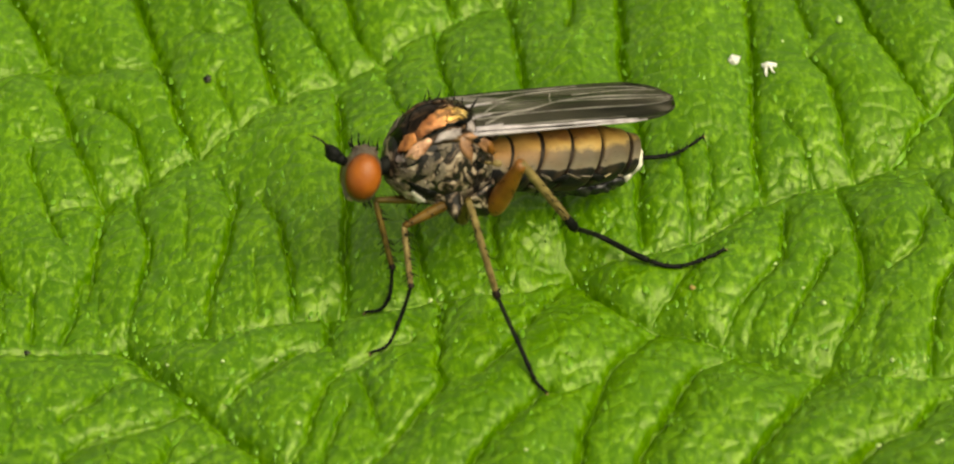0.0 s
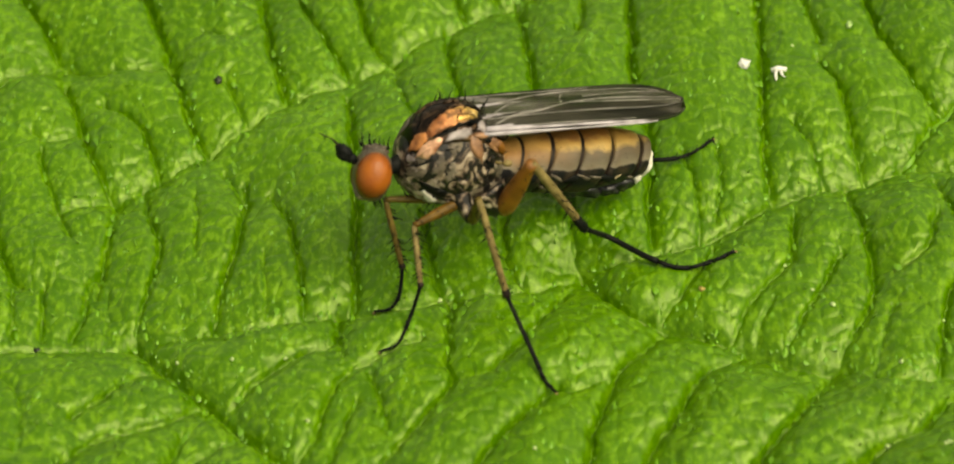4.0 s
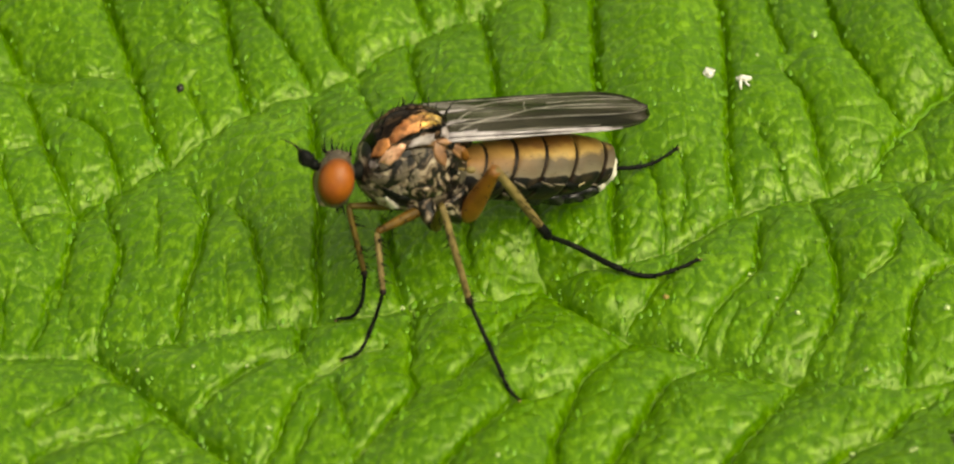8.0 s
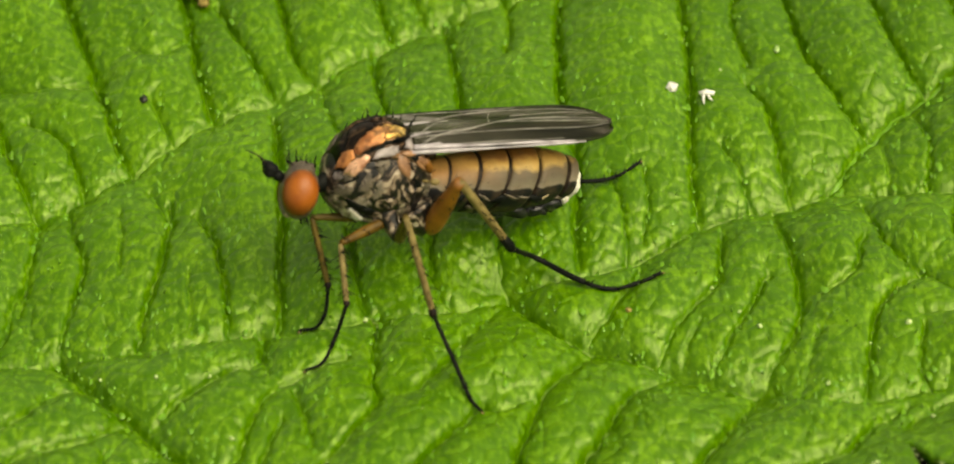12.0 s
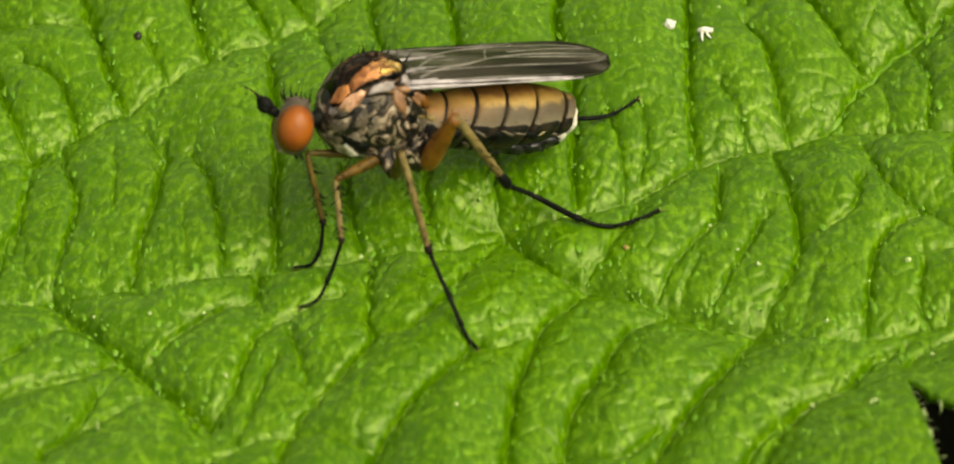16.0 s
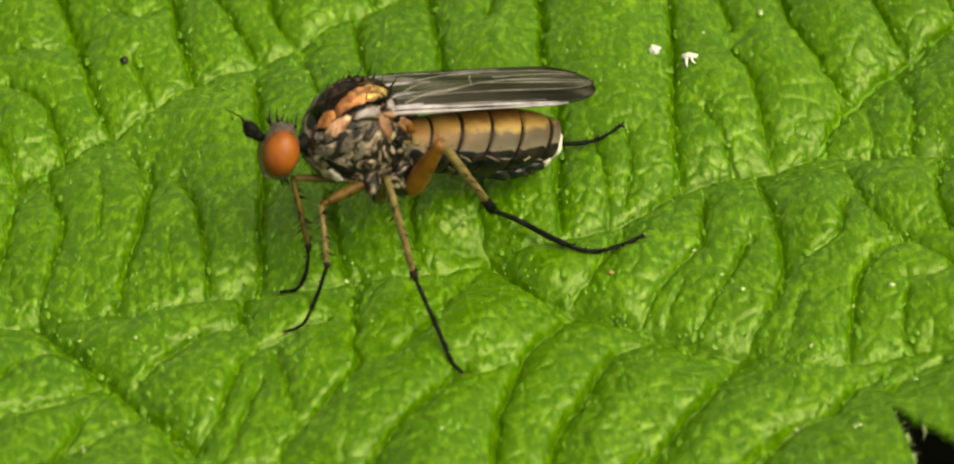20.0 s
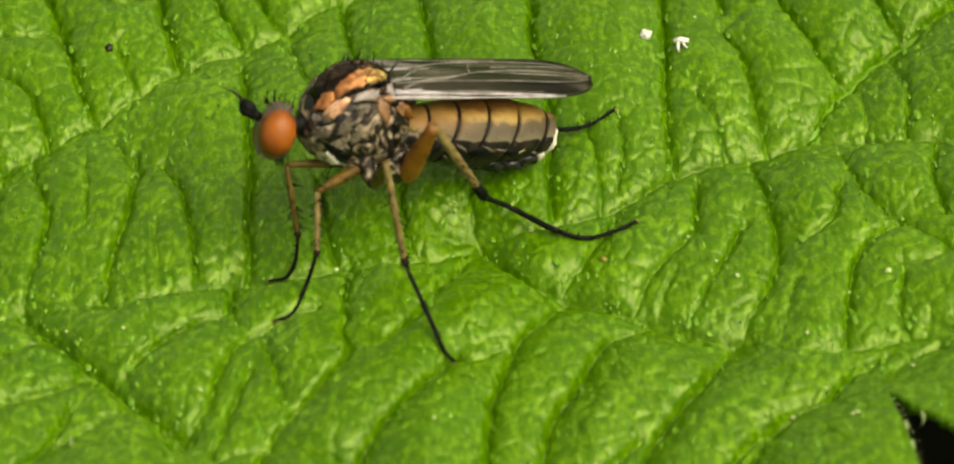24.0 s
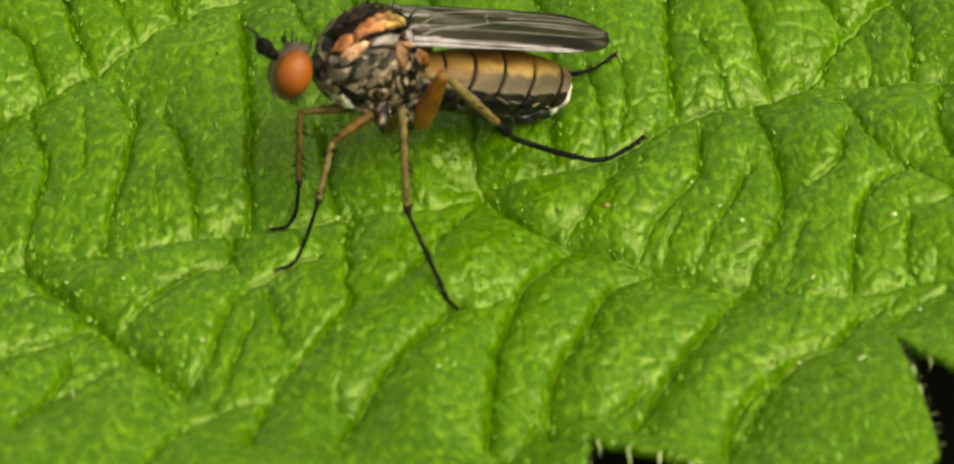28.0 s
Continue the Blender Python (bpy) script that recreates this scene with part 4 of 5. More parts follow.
    for k in range(90):
        x, a = r.uniform(-1.05, 0.92), radians(r.uniform(20, 160))
        k0 = min(range(len(prof)), key=lambda i: abs(prof[i][0] - x))
        _, z, ry, rz = prof[k0]
        b = np.array((x, ry * 1.0 * math.cos(a), z + rz * 1.0 * math.sin(a)))
        d = np.array((r.uniform(-0.5, 0.25), math.cos(a) * 0.7, math.sin(a)))
        l = r.choice((0.12, 0.16, 0.2, 0.32))
        shapes.append(spike(b, b + d * l, 0.011 + 0.02 * l, (-0.04 * l, 0, 0.05 * l)))
    part("bristle", solid("bristle", *joined(*shapes)), BLACK, core, "black bristles")
    return core


def build_head():
    c = to_body((-3.71, -0.70, 2.455))
    c = c + np.array((0.02, 0.0, 0.0))
    head = part("head", solid("head", *ball(c + np.array((-0.06, 0, 0.0)), (0.38, 0.54, 0.55), 28, 18, lump=0.05)), DUSKY, fly, "dusky grey-brown head")
    for side in (1, -1):
        eye = ball(c + np.array((-0.035, side * 0.31, -0.01)), (0.352, 0.325, 0.46), 32, 22, Matrix.Rotation(radians(-6), 3, "Y"))
        part("eye", solid("eye", *eye), EYE, head, "orange-brown compound eye")
        a = c + np.array((0.30, side * 0.09, 0.22))
        shapes = [tube([a, a + (0.08, side * 0.02, 0.04), a + (0.17, side * 0.03, 0.09)], [0.08, 0.11, 0.10], 10),
                  tube([a + (0.11, side * 0.03, 0.07), a + (0.20, side * 0.04, 0.13), a + (0.30, side * 0.05, 0.21), a + (0.37, side * 0.06, 0.27)], [0.08, 0.13, 0.115, 0.045], 10),
                  tube([a + (0.14, side * 0.03, 0.05), a + (0.26, side * 0.05, 0.09), a + (0.36, side * 0.06, 0.12)], [0.08, 0.11, 0.05], 10)]
        part("antenna", solid("antenna", *joined(*shapes)), BLACK, head, "stubby black antenna with two lobes")
        e = a + np.array((0.35, side * 0.05, 0.25))
        part("arista", solid("arista", *tube(curve_points([e, e + (0.14, side * 0.02, 0.12), e + (0.38, side * 0.05, 0.20)], 4), np.linspace(0.022, 0.007, 9), 5)), BAND, head)
    part("crown_bump", solid("crown_bump", *ball(c + np.array((-0.08, 0, 0.47)), (0.24, 0.16, 0.12), 16, 12, lump=0.4, seed=4)), DUSKY, head, "dark dusted bump on the crown")
    part("face", solid("face", *ball(c + np.array((0.11, 0, -0.08)), (0.21, 0.16, 0.45), 16, 12)), DUST, head, "narrow grey-dusted face")
    part("mouth", solid("mouth", *tube([c + (0.1, 0, -0.36), c + (0.08, 0, -0.46), c + (0.04, 0, -0.5)], [0.13, 0.11, 0.05], 12)), FACE, head, "short pale mouthpart")
    r = random.Random(8)
    shapes = []
    for k in range(12):
        y, x = r.uniform(-0.2, 0.2), r.uniform(-0.36, 0.2)
        b = c + np.array((x, y, 0.5))
        l = r.uniform(0.12, 0.34)
        shapes.append(spike(b, b + np.array((r.uniform(-0.1, 0.5) * l, r.uniform(-0.4, 0.4) * l, l)), 0.02, (0.02, 0, 0)))
    for k in range(40):
        a = r.uniform(-2.4, -0.7)
        b = c + np.array((r.uniform(-0.3, -0.1), 0.5 * math.cos(a), 0.5 * math.sin(a)))
        shapes.append(spike(b, b + np.array((-0.06, 0.14 * math.cos(a), 0.16 * math.sin(a))), 0.008))
    part("bristle", solid("bristle", *joined(*shapes)), BLACK, head, "black bristles on the crown and cheeks")
    # the head is turned a little against the body
    for ob in (head, *head.children):
        ob.data.transform(Matrix.Translation(Vector(c) * MM) @ Euler((radians(20), radians(0), radians(-17))).to_matrix().to_4x4() @ Matrix.Translation(Vector(c) * -MM))
    return head


def build_abdomen():
    tip = to_body((1.713, 1.60, 0.734))
    a, b = np.array((-0.95, 0.0, -0.26)), tip + np.array((0.12, 0, 0.16))
    shape = lambda s: 0.50 + 0.16 * math.sin(min(1.0, s * 1.7) * math.pi / 2) - 0.36 * max(0.0, s - 0.60) ** 1.5 / 0.40 ** 1.5 * 0.8
    at = lambda s: a + (b - a) * s + np.array((0, 0, 0.05 * math.sin(s * math.pi)))
    abdomen = part("abdomen", solid("abdomen", *loft([ring(at(s)[0], at(s)[1], at(s)[2], shape(s) * 0.93, shape(s) * 0.93, 24) for s in np.linspace(0.0, 0.98, 16)])), BAND, fly, "tan abdomen ringed with dark bands")
    cuts = (0.0, 0.125, 0.305, 0.485, 0.68, 0.90, 0.965)
    for s0, s1 in zip(cuts[:-1], cuts[1:]):
        rings = []
        for k, (f, g) in enumerate(((0.01, 0.93), (0.04, 0.985), (0.2, 1.0), (0.5, 1.02), (0.77, 1.035), (0.835, 1.025), (0.85, 0.93))):
            s = s0 + (s1 - s0) * f
            c = at(s)
            lean = 0.34
            rings.append([(x - lean * (z - c[2]), y, z) for x, y, z in ring(c[0], c[1], c[2], shape(s) * g, shape(s) * g, 36)])
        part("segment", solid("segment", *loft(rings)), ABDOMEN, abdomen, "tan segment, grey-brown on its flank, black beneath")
    e = at(0.95)
    part("tail_tip", solid("tail_tip", *ball(e + np.array((-0.10, 0.06, -0.03)), (0.18, 0.31, 0.37), 18, 12, lump=0.3, seed=2)), PALE, abdomen, "whitish tip")
    for k, (x, y, z, r1, r2, r3) in enumerate(((0.30, 0.1, -0.44, 0.32, 0.26, 0.2), (0.64, 0.16, -0.55, 0.3, 0.24, 0.18), (0.06, 0.14, -0.34, 0.13, 0.2, 0.15), (1.1, 0.18, -0.56, 0.34, 0.24, 0.17), (1.55, 0.17, -0.54, 0.36, 0.24, 0.16), (2.0, 0.15, -0.48, 0.36, 0.24, 0.15))):
        part("underside_fold", solid("underside_fold", *ball(e + np.array((x, y, z)), (r1, r2, r3), 18, 12, lump=0.35, seed=k + 4)), GLOSS if k != 2 else PALE, abdomen, "glossy black fold below the tail")
    # pale folds and black plates where the flank meets the belly
    r = random.Random(17)
    for k, s in enumerate((0.20, 0.29, 0.37, 0.45, 0.53, 0.61, 0.69, 0.77, 0.85)):
        for side in (1, -1):
            c, q = at(s + r.uniform(-0.03, 0.03)), radians(r.uniform(-36, -8))
            p = c + np.array((0.02, side * math.cos(q), math.sin(q))) * shape(s) * 1.0
            turn = Matrix.Rotation(q * side, 3, "X") @ Matrix.Rotation(radians(r.uniform(-35, 45)), 3, "Y")
            size = (r.uniform(0.07, 0.2), 0.03, r.uniform(0.018, 0.035)) if k % 3 else (0.2, 0.05, 0.08)
            part("belly_plate", solid("belly_plate", *ball(p, size, 14, 8, turn, 0.8, k + 50)), FACE if k == 7 else DUSKY if k % 3 else BLACK, abdomen)
    r = random.Random(3)
    shapes = []
    for k in range(90):
        s, t = r.uniform(0.1, 0.95), r.uniform(-0.6, math.pi + 0.6)
        c = at(s)
        d = np.array((0, math.cos(t), math.sin(t)))
        q = c + d * shape(s)
        shapes.append(spike(q, q + d * 0.045 + np.array((-0.05, 0, 0)), 0.005))
    part("bristle", solid("bristle", *joined(*shapes)), BLACK, abdomen, "short dark hairs")
    return abdomen


def build_wing(side):
    """A smoky wing folded back over the abdomen. u runs from root to tip, v from the front edge inwards."""
    root = np.array((-0.42, side * 0.62, 0.72 if side > 0 else 0.44))
    tip = to_body((2.73, 1.56, 1.9))
    if side < 0:
        tip = np.array((tip[0] - 0.15, -tip[1] - 0.30, tip[2] - 0.26))
    ax = tip - root
    length = np.linalg.norm(ax)
    ax /= length
    across = np.array((0.0, -side * 1.0, 0.1))
    across -= ax * np.dot(ax, across)
    across /= np.linalg.norm(across)
    up = np.cross(ax, across) * side
    up = up if up[2] > 0 else -up
    half = (0.75) if side > 0 else 0.6 * (0.75)

    def spread(u):
        """Half the wing's breadth: narrow at the hinge, rounded at the tip."""
        if u < 0.70:
            return 0.5 + (half - 0.5) * math.sin(math.pi / 2 * (u / 0.70) ** 0.6)
        return half * math.sqrt(max(0.0, 1 - ((u - 0.70) / 0.30) ** 2.6))

    front = lambda u: (half if u > 0.70 else spread(u)) - spread(u) - 0.04 * math.sin(u * math.pi)
    back = lambda u: (half if u > 0.70 else spread(u)) + spread(u) + 0.002

    def place(u, v, lift=0.0):
        w = front(u) + (back(u) - front(u)) * v
        bow = 0.10 * math.sin(v * math.pi) * (0.4 + 0.6 * math.sin(u * math.pi)) + 0.03 * math.sin(v * 24 + 2 * u)
        # the hind margin of the root runs forward over the back
        fore = 0.5 * v * v * (1 - u) ** 4
        return root + ax * (u * length - fore) + across * w + up * (bow + lift + 0.22 * v * (1 - u) ** 3)

    nu, nv = 48, 36
    verts = [tuple(place(i / nu, j / nv)) for i in range(nu + 1) for j in range(nv + 1)]
    faces = [(i * (nv + 1) + j, (i + 1) * (nv + 1) + j, (i + 1) * (nv + 1) + j + 1, i * (nv + 1) + j + 1) for i in range(nu) for j in range(nv)]
    wing = part("wing", solid("wing", verts, faces), WING, fly, "smoky translucent wing folded over the abdomen")
    thick = wing.modifiers.new("thickness", "SOLIDIFY")
    thick.thickness = 0.012 * MM
    # veins: start u, v and end u, v
    for k, (u0, v0, u1, v1, r) in enumerate(((0.0, 0.0, 0.80, 0.0, 0.036), (0.02, 0.09, 0.76, 0.05, 0.042), (0.05, 0.30, 0.98, 0.34, 0.016), (0.08, 0.22, 0.46, 0.52, 0.03), (0.46, 0.52, 0.97, 0.60, 0.017),
                                            (0.02, 0.60, 0.34, 0.78, 0.026), (0.34, 0.78, 0.92, 0.84, 0.014), (0.42, 0.52, 0.46, 0.76, 0.012), (0.04, 0.85, 0.62, 0.97, 0.013), (0.46, 0.52, 0.95, 0.47, 0.014), (0.10, 0.16, 0.72, 0.15, 0.016),
                                            (0.0, 0.45, 0.30, 0.44, 0.022), (0.0, 0.72, 0.26, 0.66, 0.02), (0.0, 0.93, 0.30, 0.90, 0.022), (0.55, 0.70, 0.94, 0.74, 0.012), (0.03, 0.30, 0.22, 0.60, 0.016))):
        pts = [place(u0 + (u1 - u0) * s, v0 + (v1 - v0) * (s + 0.12 * math.sin(s * math.pi)), 0.006) for s in np.linspace(0, 1, 14)]
        part("wing_vein", solid("wing_vein", *tube(pts, [r * 0.85 * (1.25 - 0.65 * q) * (1 + 0.35 * math.sin(9 * q + k)) for q in np.linspace(0, 1, 14)], 6)), COSTA if k < 2 else WING_VEIN, wing)
    # hinge, with small plates round it
    for k, (dx, dz, rr, mat) in enumerate(((0.2, -0.08, 0.10, SHOULDER), (-0.06, -0.12, 0.12, BLACK), (-0.24, -0.18, 0.13, SHOULDER), (-0.42, -0.28, 0.11, AMBER))):
        turn = Matrix.Rotation(radians(35 - 30 * k), 3, "Y")
        part("hinge_plate", solid("hinge_plate", *ball(root + np.array((dx, side * -0.01, dz)), (rr * 1.5, 0.045, rr * 0.75), 14, 8, turn, 0.5, k + 30)), mat, wing)
    for k, (w0, w1, u1, r) in enumerate(((0.1, 0.2, 0.16, 0.035), (0.3, 0.42, 0.14, 0.03), (0.6, 0.66, 0.18, 0.03), (0.05, 0.06, 0.5, 0.03))):
        pts = [place(u1 * q, w0 + (w1 - w0) * q, 0.012) for q in np.linspace(0, 1, 10)]
        part("wing_vein", solid("wing_vein", *tube(pts, [r * math.sin(math.pi * (0.12 + 0.8 * q)) for q in np.linspace(0, 1, 10)], 7)), COSTA, wing)
    part("wing_hinge", solid("wing_hinge", *ball(root + np.array((0.08, 0, -0.02)), (0.17, 0.07, 0.07), 14, 10, lump=0.4, seed=6)), SHOULDER, wing)
    h = np.array((-0.72, side * 0.6, 0.12))
    part("haltere", solid("haltere", *joined(tube([h, h + (-0.16, side * 0.12, 0.03)], [0.035, 0.03], 8), ball(h + (-0.24, side * 0.18, 0.05), (0.1, 0.07, 0.07), 12, 8))), TAN, fly, "pale knobbed haltere")


build_thorax()
build_head()
build_abdomen()
build_wing(-1)
build_wing(1)


# ---- legs: joints in the world, in millimetres, with the fly at rest ----
def on_leaf(x, y, above=0.03):
    return (x, y, float(blade_height(x, y)) + above)


LEGS = {
    "front_near": dict(coxa=(-2.45, -0.45, 1.92), hip=(-2.06, -0.80, 1.75), knee=(-2.87, -1.35, 1.68), ankle=(-2.76, -2.05, 0.73), thick=(0.115, 0.06),
                       toes=[(-2.98, -2.20, 0.16), (-3.22, -2.67, None), (-3.54, -2.89, None)], mats=(RUSSET, TAN)),
    "front_far": dict(coxa=(-2.60, -0.30, 1.93), hip=(-2.34, -0.45, 1.60), knee=(-3.44, -0.75, 1.84), ankle=(-3.14, -1.35, 0.60), thick=(0.10, 0.06),
                      toes=[(-3.21, -1.55, 0.14), (-3.39, -1.71, None), (-3.70, -1.73, None)], mats=(BRONZE_LEG, BRONZE_LEG)),
    "middle_near": dict(coxa=(-2.05, -0.60, 1.98), hip=(-1.75, -1.02, 1.50), knee=(-1.59, -1.75, 2.65), ankle=(-1.09, -2.40, 0.78), thick=(0.12, 0.07),
                        toes=[(-0.56, -3.61, 0.19), (-0.36, -3.98, None), (-0.17, -4.18, None)], mats=(BRONZE_LEG, TAN)),
    "middle_far": dict(coxa=(-1.9, 0.35, 1.7), hip=(-1.72, 0.5, 1.31), knee=(-1.2, 1.5, 1.45), ankle=(-0.25, 2.15, 0.45), thick=(0.11, 0.06),
                       toes=[(0.00, 2.24, 0.12), (0.20, 2.36, None), (0.40, 2.34, None)], mats=(BRONZE_LEG, TAN)),
    "hind_near": dict(coxa=(-1.50, -0.30, 1.70), hip=(-1.17, -0.50, 1.33), knee=(-0.57, -0.85, 2.80), ankle=(0.43, -0.60, 0.90), thick=(0.215, 0.088),
                      toes=[(0.92, 0.02, 0.37), (1.75, -0.52, 0.15), (2.38, -0.65, None), (3.04, -0.40, None), (3.38, -0.22, None)], mats=(AMBER, TAN)),
    "hind_far": dict(coxa=(-1.2, 0.35, 1.6), hip=(-1.0, 0.6, 1.35), knee=(0.1, 1.9, 1.15), ankle=(1.5, 2.25, 0.32), thick=(0.16, 0.07),
                     toes=[(2.14, 2.29, 0.2), (2.63, 2.58, None), (3.06, 2.93, None)], mats=(AMBER, BRONZE_LEG)),
}


def basis(a, b, hint):
    """A pose at a whose x points to b, with z near the hint."""
    a, b, hint = Vector(a), Vector(b), Vector(hint)
    x = (b - a).normalized()
    y = hint.cross(x).normalized()
    return Matrix.Translation(a * MM) @ Matrix((x, y, x.cross(y))).transposed().to_4x4()


def limb(length, r0, r1, n, hairs, seed, swell=0.35):
    """A leg piece along x with rows of short bristles."""
    s = np.linspace(0, 1, 12)
    rad = [r0 + (r1 - r0) * t + r0 * swell * math.sin(t * math.pi) * (1 - t) for t in s]
    rad[0] *= 0.8
    body, shapes = tube([(t * length, 0, 0) for t in s], rad, n), []
    r = random.Random(seed)
    for _ in range(hairs):
        t, a = r.uniform(0.08, 0.97), r.uniform(0, 6.28)
        q = r0 + (r1 - r0) * t
        b = np.array((t * length, q * math.cos(a), q * math.sin(a)))
        l = r.choice((0.07, 0.1, 0.12, 0.2))
        shapes.append(spike(b, b + np.array((0.6 * l, l * math.cos(a), l * math.sin(a))), 0.011))
    return body, joined(*shapes)


def build_leg(name, spec, seed):
    hip, knee, ankle = (np.array(spec[k], float) for k in ("hip", "knee", "ankle"))
    r0, r1 = spec["thick"]
    c = [to_body(spec["coxa"]), to_body((np.array(spec["coxa"]) + hip) / 2 + np.array((0, 0, -0.05))), to_body(hip)]
    part("coxa", solid("coxa", *tube(curve_points(c, 4), np.linspace(r0 * 2.0, r0 * 0.95, 9), 12)), PLEURON if "near" in name else BRONZE_LEG, fly)
    piece, hairs = limb(np.linalg.norm(knee - hip), r0 * 0.9, r0 * 0.55, 14, 26, seed)
    femur = part("femur", solid("femur", *piece), spec["mats"][0], fly, "amber-brown femur")
    part("bristle", solid("bristle", *hairs), BLACK, femur)
    piece, hairs = limb(np.linalg.norm(ankle - knee), r1, r1 * 0.95, 12, 60, seed + 1, 0.1)
    tibia = part("tibia", solid("tibia", *piece), spec["mats"][1], fly, "thin bristly tibia")
    part("bristle", solid("bristle", *hairs), BLACK, tibia)
    long = np.linalg.norm(ankle - knee)
    from_x = 0.80 if "hind" in name else 0.93
    part("dark_tip", solid("dark_tip", *tube([(long * t, 0, 0) for t in np.linspace(from_x, 1.015, 6)], [r1 * k for k in (0.9, 1.06, 1.12, 1.16, 1.2, 0.8)], 12)), BLACK if "hind" in name else BAND, tibia, "darkened end of the tibia")
    spurs = [spike((long * 0.97, 0, 0), (long * 1.0 + 0.14, r1 * 1.6 * math.cos(a), r1 * 1.6 * math.sin(a) - 0.1), 0.016) for a in (0.4, 2.2, 3.9, 5.2)] + [spike((long * 0.95, 0, 0), (long * 1.0 + q, 0.06 * q, -0.26 - q), 0.02) for q in ((0.0, 0.05) if "hind" in name else ())]
    part("spur", solid("spur", *joined(*spurs)), BLACK, tibia)
    toes = [tuple(ankle)] + [on_leaf(p[0], p[1], 0.04 if p[2] is None else p[2]) for p in spec["toes"]]
    frame_t = basis(ankle, toes[-1], (0, 0, 1))
    back = frame_t.inverted()
    line = [np.array(back @ (Vector(p) * MM)) / MM for p in curve_points(toes, 6)]
    k = len(line)
    cuts = [0, round(k * 0.42), round(k * 0.60), round(k * 0.74), round(k * 0.87), k - 1]
    r = random.Random(seed + 2)
    pieces = []
    for i0, i1 in zip(cuts[:-1], cuts[1:]):
        pts = line[i0:i1 + 1]
        n = len(pts)
        base_r = r1 * (0.66 - 0.26 * i0 / (k - 1))
        shapes = [tube(pts, [base_r * (0.86 + 0.2 * j / (n - 1)) for j in range(n)], 10)]
        for _ in range(4 * n):
            p, a = pts[r.randrange(n)], r.uniform(0, 6.28)
            shapes.append(spike(p, p + np.array((0.5, math.cos(a), math.sin(a))) * r.uniform(0.05, 0.17 if "hind" in name else 0.11), 0.009))
        pieces.append(joined(*shapes))
    end = line[-1]
    claws = [spike(end, end + np.array((0.06, s * 0.05, -0.03)), 0.014) for s in (1, -1)]
    tarsus = part("tarsus", solid("tarsus", *pieces[0]), BLACK, fly, "thin black jointed foot")
    for piece in pieces[1:]:
        part("foot_joint", solid("foot_joint", *piece), BLACK, tarsus)
    part("claw", solid("claw", *joined(*claws)), BLACK, tarsus)
    part("foot_pad", solid("foot_pad", *ball(end + np.array((0.05, 0, 0.0)), (0.03, 0.025, 0.018), 10, 8)), TAN, tarsus, "pale foot pad")
    return dict(hip=hip, knee=knee, ankle=ankle, femur=femur, tibia=tibia, tarsus=tarsus, toe=np.array(toes[-1]), rest=frame_t)


BUILT = {name: build_leg(name, spec, 20 + 7 * i) for i, (name, spec) in enumerate(LEGS.items())}


# ---- what lies on the leaf ----
def crumb(name, x, y, size, material, label, category, seed, flat=0.6, above=0.4, long=0.0):
    size *= 0.68
    z = float(blade_height(x, y))
    ob = part(name, solid(name, *ball((0, 0, 0), (size * (1 - long), size * (0.85 + long), size * flat), 14, 10, lump=0.7, seed=seed)), material)
    ob.location = (x * MM, y * MM, (z + size * flat * above) * MM)
    ob.rotation_euler = (0, 0, 0 if long else seed * 1.3)
    return tagged(ob, label, category)


crumb("frass_pellet", -7.25, 5.23, 0.15, FRASS, "tiny black oval pellet lying on the leaf", "speck", 1, 0.7, long=0.28)
crumb("dirt_speck", -10.23, -2.75, 0.09, FRASS, "tiny dark speck of dirt on the leaf", "speck", 2)
crumb("white_crumb", 3.82, 5.32, 0.18, CRUMB, "small white rounded crumb on the leaf", "crumb", 3, 0.8)
crumb("brown_speck", 2.72, -1.26, 0.10, OCHRE, "small yellow-brown speck on the leaf", "speck", 4)
crumb("pale_flake", 6.13, 6.80, 0.14, PALE_GREEN, "small pale green oval flake on the leaf", "crumb", 5, 0.35, long=0.4)
for k, (x, y, s) in enumerate(((-6.38, -3.26, 0.06), (-4.84, -4.95, 0.06), (-5.38, -3.03, 0.06), (-7.47, -3.11, 0.055), (8.12, -1.82, 0.09), (-0.55, -6.07, 0.06), (8.36, -4.27, 0.06), (6.45, -3.36, 0.07),
                               (7.04, -5.99, 0.06), (4.88, -1.25, 0.055), (5.25, -1.73, 0.085), (4.38, -0.40, 0.06), (7.36, -2.13, 0.05), (4.89, 6.17, 0.05), (-2.44, -1.27, 0.08), (6.04, -5.42, 0.09), (7.12, -5.95, 0.07), (4.89, -7.34, 0.06))):
    tagged(crumb("dust_grain", x, y, s, GRAIN, "tiny pale grain of dust on the leaf", "grain", k + 6, 0.7), group="dust grains on the leaf")


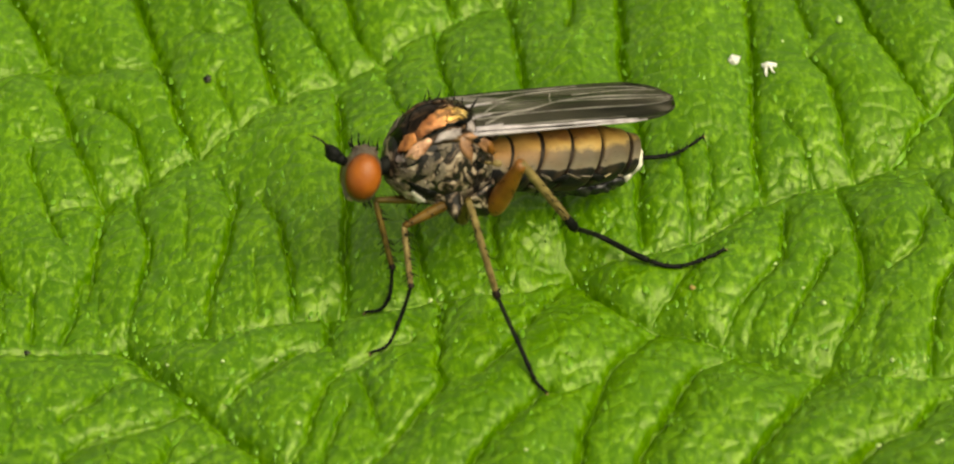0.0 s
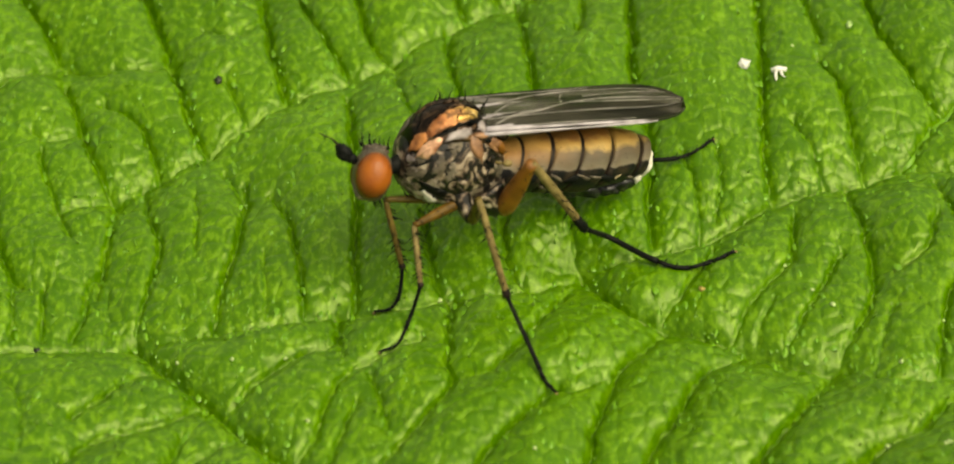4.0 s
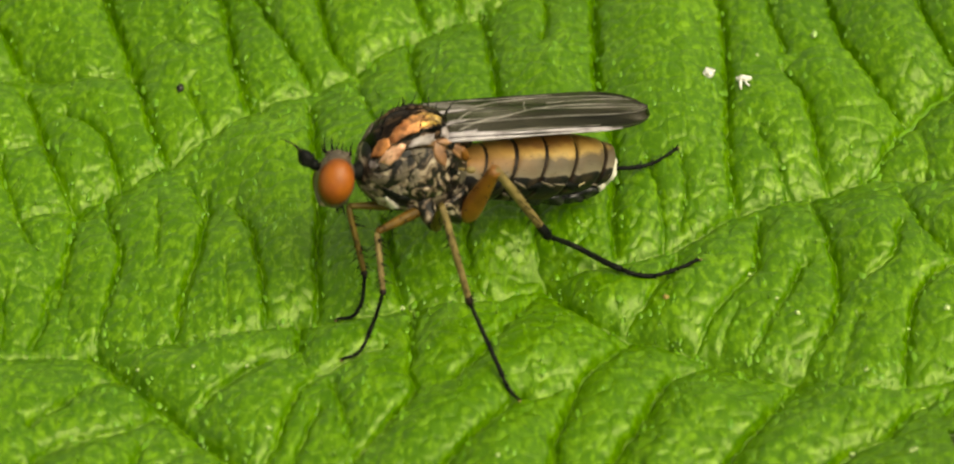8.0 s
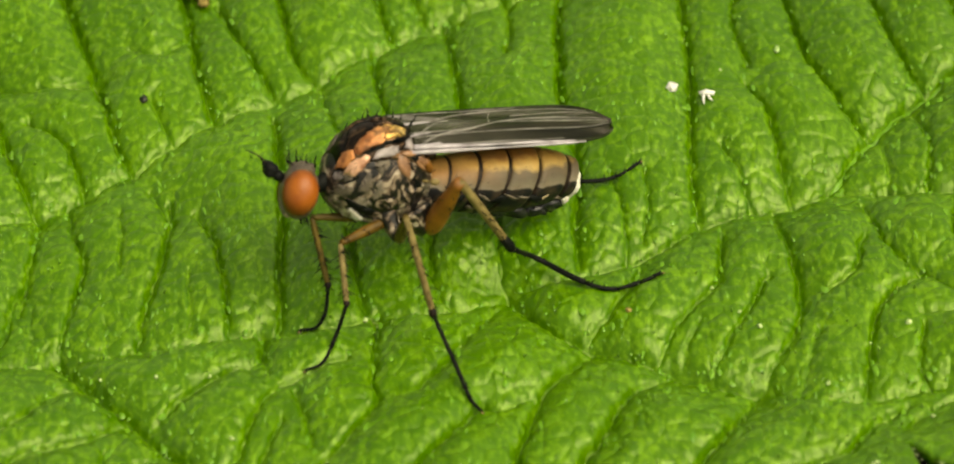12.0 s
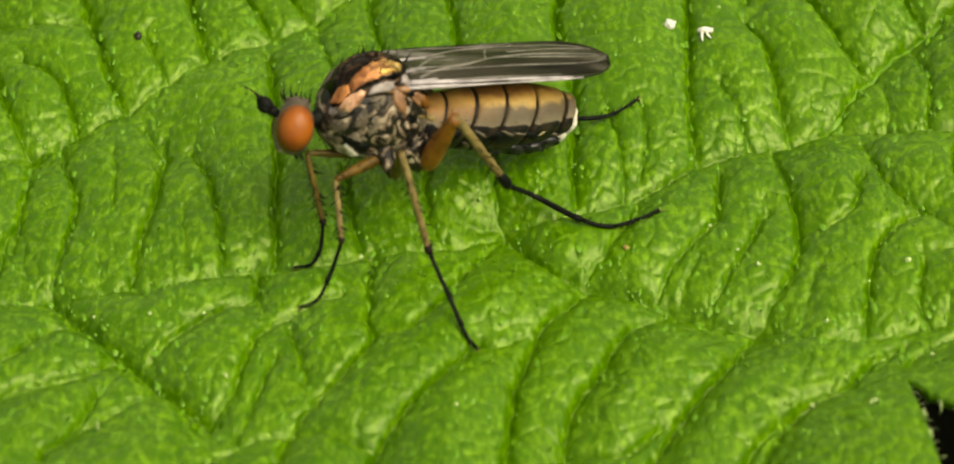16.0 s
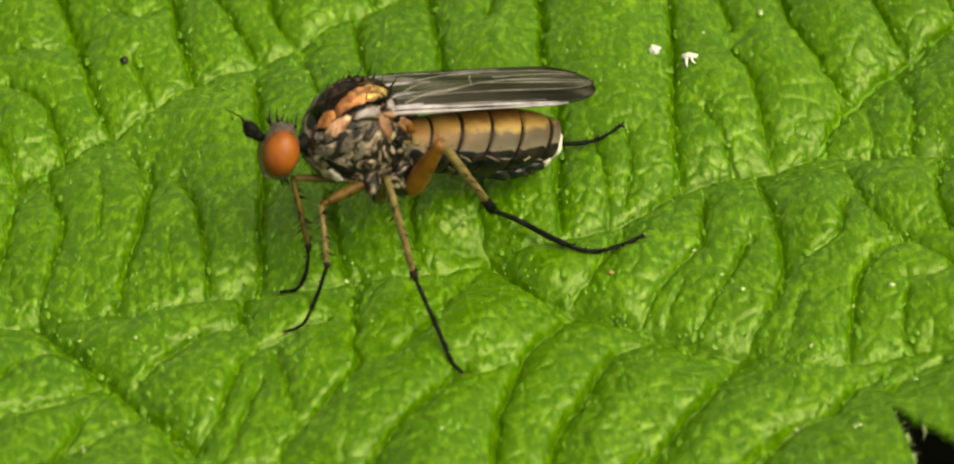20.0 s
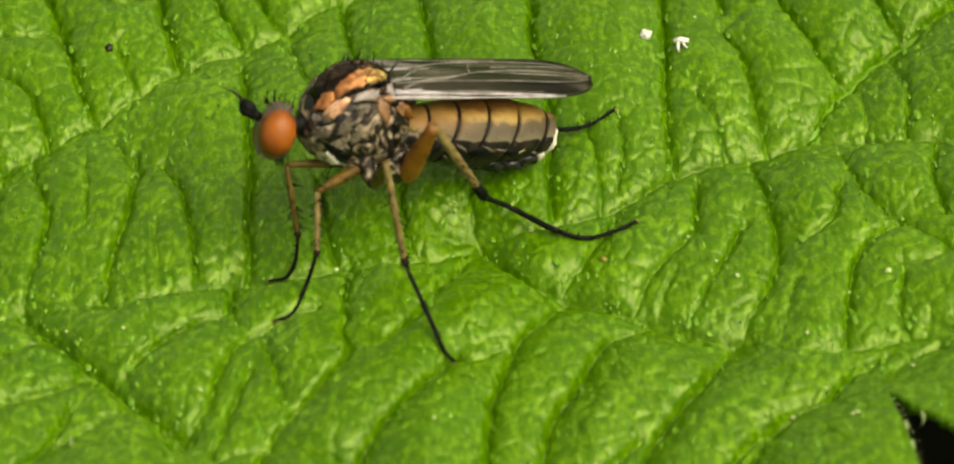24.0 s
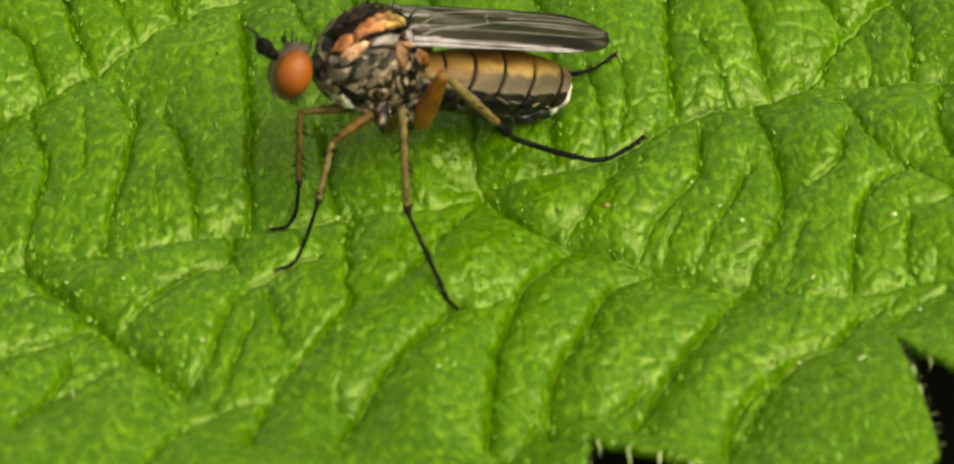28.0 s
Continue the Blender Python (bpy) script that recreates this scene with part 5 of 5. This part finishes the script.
def fibre_scrap():
    """A white scrap of two short fibres and a stub."""
    x, y = 4.54, 5.19
    z = float(blade_height(x, y)) + 0.06
    shapes = [tube([(-0.16, 0.04, 0), (0.0, 0.05, 0.03), (0.19, 0.03, 0.02)], [0.05, 0.075, 0.05], 8), tube([(-0.06, 0.02, 0.0), (-0.07, -0.18, -0.02), (-0.06, -0.3, -0.03)], [0.04, 0.035, 0.015], 6),
              tube([(0.05, 0.02, 0.0), (0.07, -0.12, 0.0), (0.14, -0.2, -0.02)], [0.035, 0.03, 0.012], 6)]
    shapes = [([tuple(0.92 * c for c in p) for p in v], f) for v, f in shapes]
    ob = part("fibre_scrap", solid("fibre_scrap", *joined(*shapes)), CRUMB)
    ob.location = (x * MM, y * MM, z * MM)
    return tagged(ob, "small white scrap of plant fibre on the leaf", "scrap")


def pale_sliver():
    """A pale sliver that stands on the leaf."""
    x, y = -7.09, -6.55
    z = float(blade_height(x, y))
    ob = part("plant_sliver", solid("plant_sliver", *tube([(0, 0, -0.03), (0.01, 0.0, 0.08), (0.02, -0.01, 0.17), (0.02, -0.01, 0.26)], [0.06, 0.055, 0.035, 0.008], 8, 0.5)), GRAIN)
    ob.location = (x * MM, y * MM, z * MM)
    return tagged(ob, "pale pointed sliver of plant standing on the leaf", "sliver")


def brown_debris():
    x, y = -6.33, 8.89
    z = float(blade_height(x, y)) + 0.08
    shapes = [ball((-0.16, 0.1, 0.05), (0.2, 0.13, 0.1), 14, 10, lump=0.6, seed=1), ball((0.08, 0.0, 0.05), (0.17, 0.12, 0.1), 14, 10, lump=0.6, seed=2), ball((0.12, -0.22, 0.02), (0.12, 0.1, 0.08), 12, 8, lump=0.6, seed=3),
              tube([(-0.3, 0.2, 0.04), (-0.4, 0.32, 0.1)], [0.03, 0.015], 6)]
    ob = part("plant_debris", solid("plant_debris", *joined(*shapes)), BROWN)
    ob.location = (x * MM, y * MM, z * MM)
    return tagged(ob, "crumbly brown bit of plant debris on the leaf", "debris")


fibre_scrap()
brown_debris()
pale_sliver()


# ---- the fly shifts its weight twice, and sets one hind foot anew ----
def shifted(turn, move):
    """The body's pose after a turn (rotation vector, degrees) about its middle and a move in millimetres."""
    v = Vector(turn)
    r = Matrix.Rotation(radians(v.length), 4, v.normalized()) if v.length > 1e-6 else Matrix.Identity(4)
    at = Matrix.Translation(REST.translation)
    return Matrix.Translation(Vector(move) * MM) @ at @ r @ at.inverted() @ REST


def bend(hip, ankle, l1, l2, hint):
    """The knee between hip and ankle, on the side of the hint."""
    hip, ankle, hint = Vector(hip), Vector(ankle), Vector(hint)
    d = ankle - hip
    n = min(d.length, (l1 + l2) * 0.999)
    x = d.normalized()
    k = (l1 * l1 - l2 * l2 + n * n) / (2 * n)
    side = hint - hip
    side = (side - x * side.dot(x)).normalized()
    return hip + x * k + side * math.sqrt(max(1e-9, l1 * l1 - k * k))


def motions():
    a, b, c = ((0, 0, 0), (0, 0, 0)), ((-1.2, 3.1, -0.2), (0.145, 0.02, 0.05)), ((-1.5, 6.4, -1.5), (0.45, 0.01, 0.12))
    mid = lambda p, q, f: tuple(tuple(u + (w - u) * f for u, w in zip(m, n)) for m, n in zip(p, q))
    # seconds, body, how far the hind foot has gone, how high it is lifted
    steps = [(0.0, a, 0, 0), (20.1, a, 0, 0), (20.25, mid(a, b, 0.5), 0, 0), (20.4, b, 0, 0), (25.1, b, 0, 0), (25.2, mid(b, c, 0.3), 0.0, 0.02), (25.3, mid(b, c, 0.65), 0.25, 0.15), (25.4, mid(b, c, 0.92), 0.85, 0.2),
             (25.5, c, 1, 0), (28.0, c, 1, 0)]
    bodies = [(t, shifted(*p)) for t, p, _, _ in steps]
    walk(fly, bodies)
    new_ankle, new_toe = np.array((0.825, -0.52, 1.09)), np.array(on_leaf(3.87, 0.78, 0.06))
    for name, leg in BUILT.items():
        l1, l2 = np.linalg.norm(leg["knee"] - leg["hip"]), np.linalg.norm(leg["ankle"] - leg["knee"])
        rows = {"femur": [], "tibia": [], "tarsus": []}
        for (t, p, gone, lifted), (_, m) in zip(steps, bodies):
            go = m @ TO_BODY
            hip = np.array(go @ (Vector(leg["hip"]) * MM)) / MM
            hint = np.array(go @ (Vector(leg["knee"]) * MM)) / MM
            ankle, toe = leg["ankle"].copy(), leg["toe"].copy()
            if name == "hind_near":
                ankle = ankle + (new_ankle - ankle) * gone + np.array((0, 0, lifted))
                toe = toe + (new_toe - toe) * gone + np.array((0, 0, lifted))
            knee = np.array(bend(hip, ankle, l1, l2, hint))
            inv = m.inverted()
            rows["femur"].append((t, inv @ basis(hip, knee, (0.1, -0.2, 1))))
            rows["tibia"].append((t, inv @ basis(knee, ankle, (0.3, -0.9, 0.3))))
            rows["tarsus"].append((t, inv @ basis(ankle, toe, (0, 0, 1))))
        for key, r in rows.items():
            walk(leg[key], r)


motions()
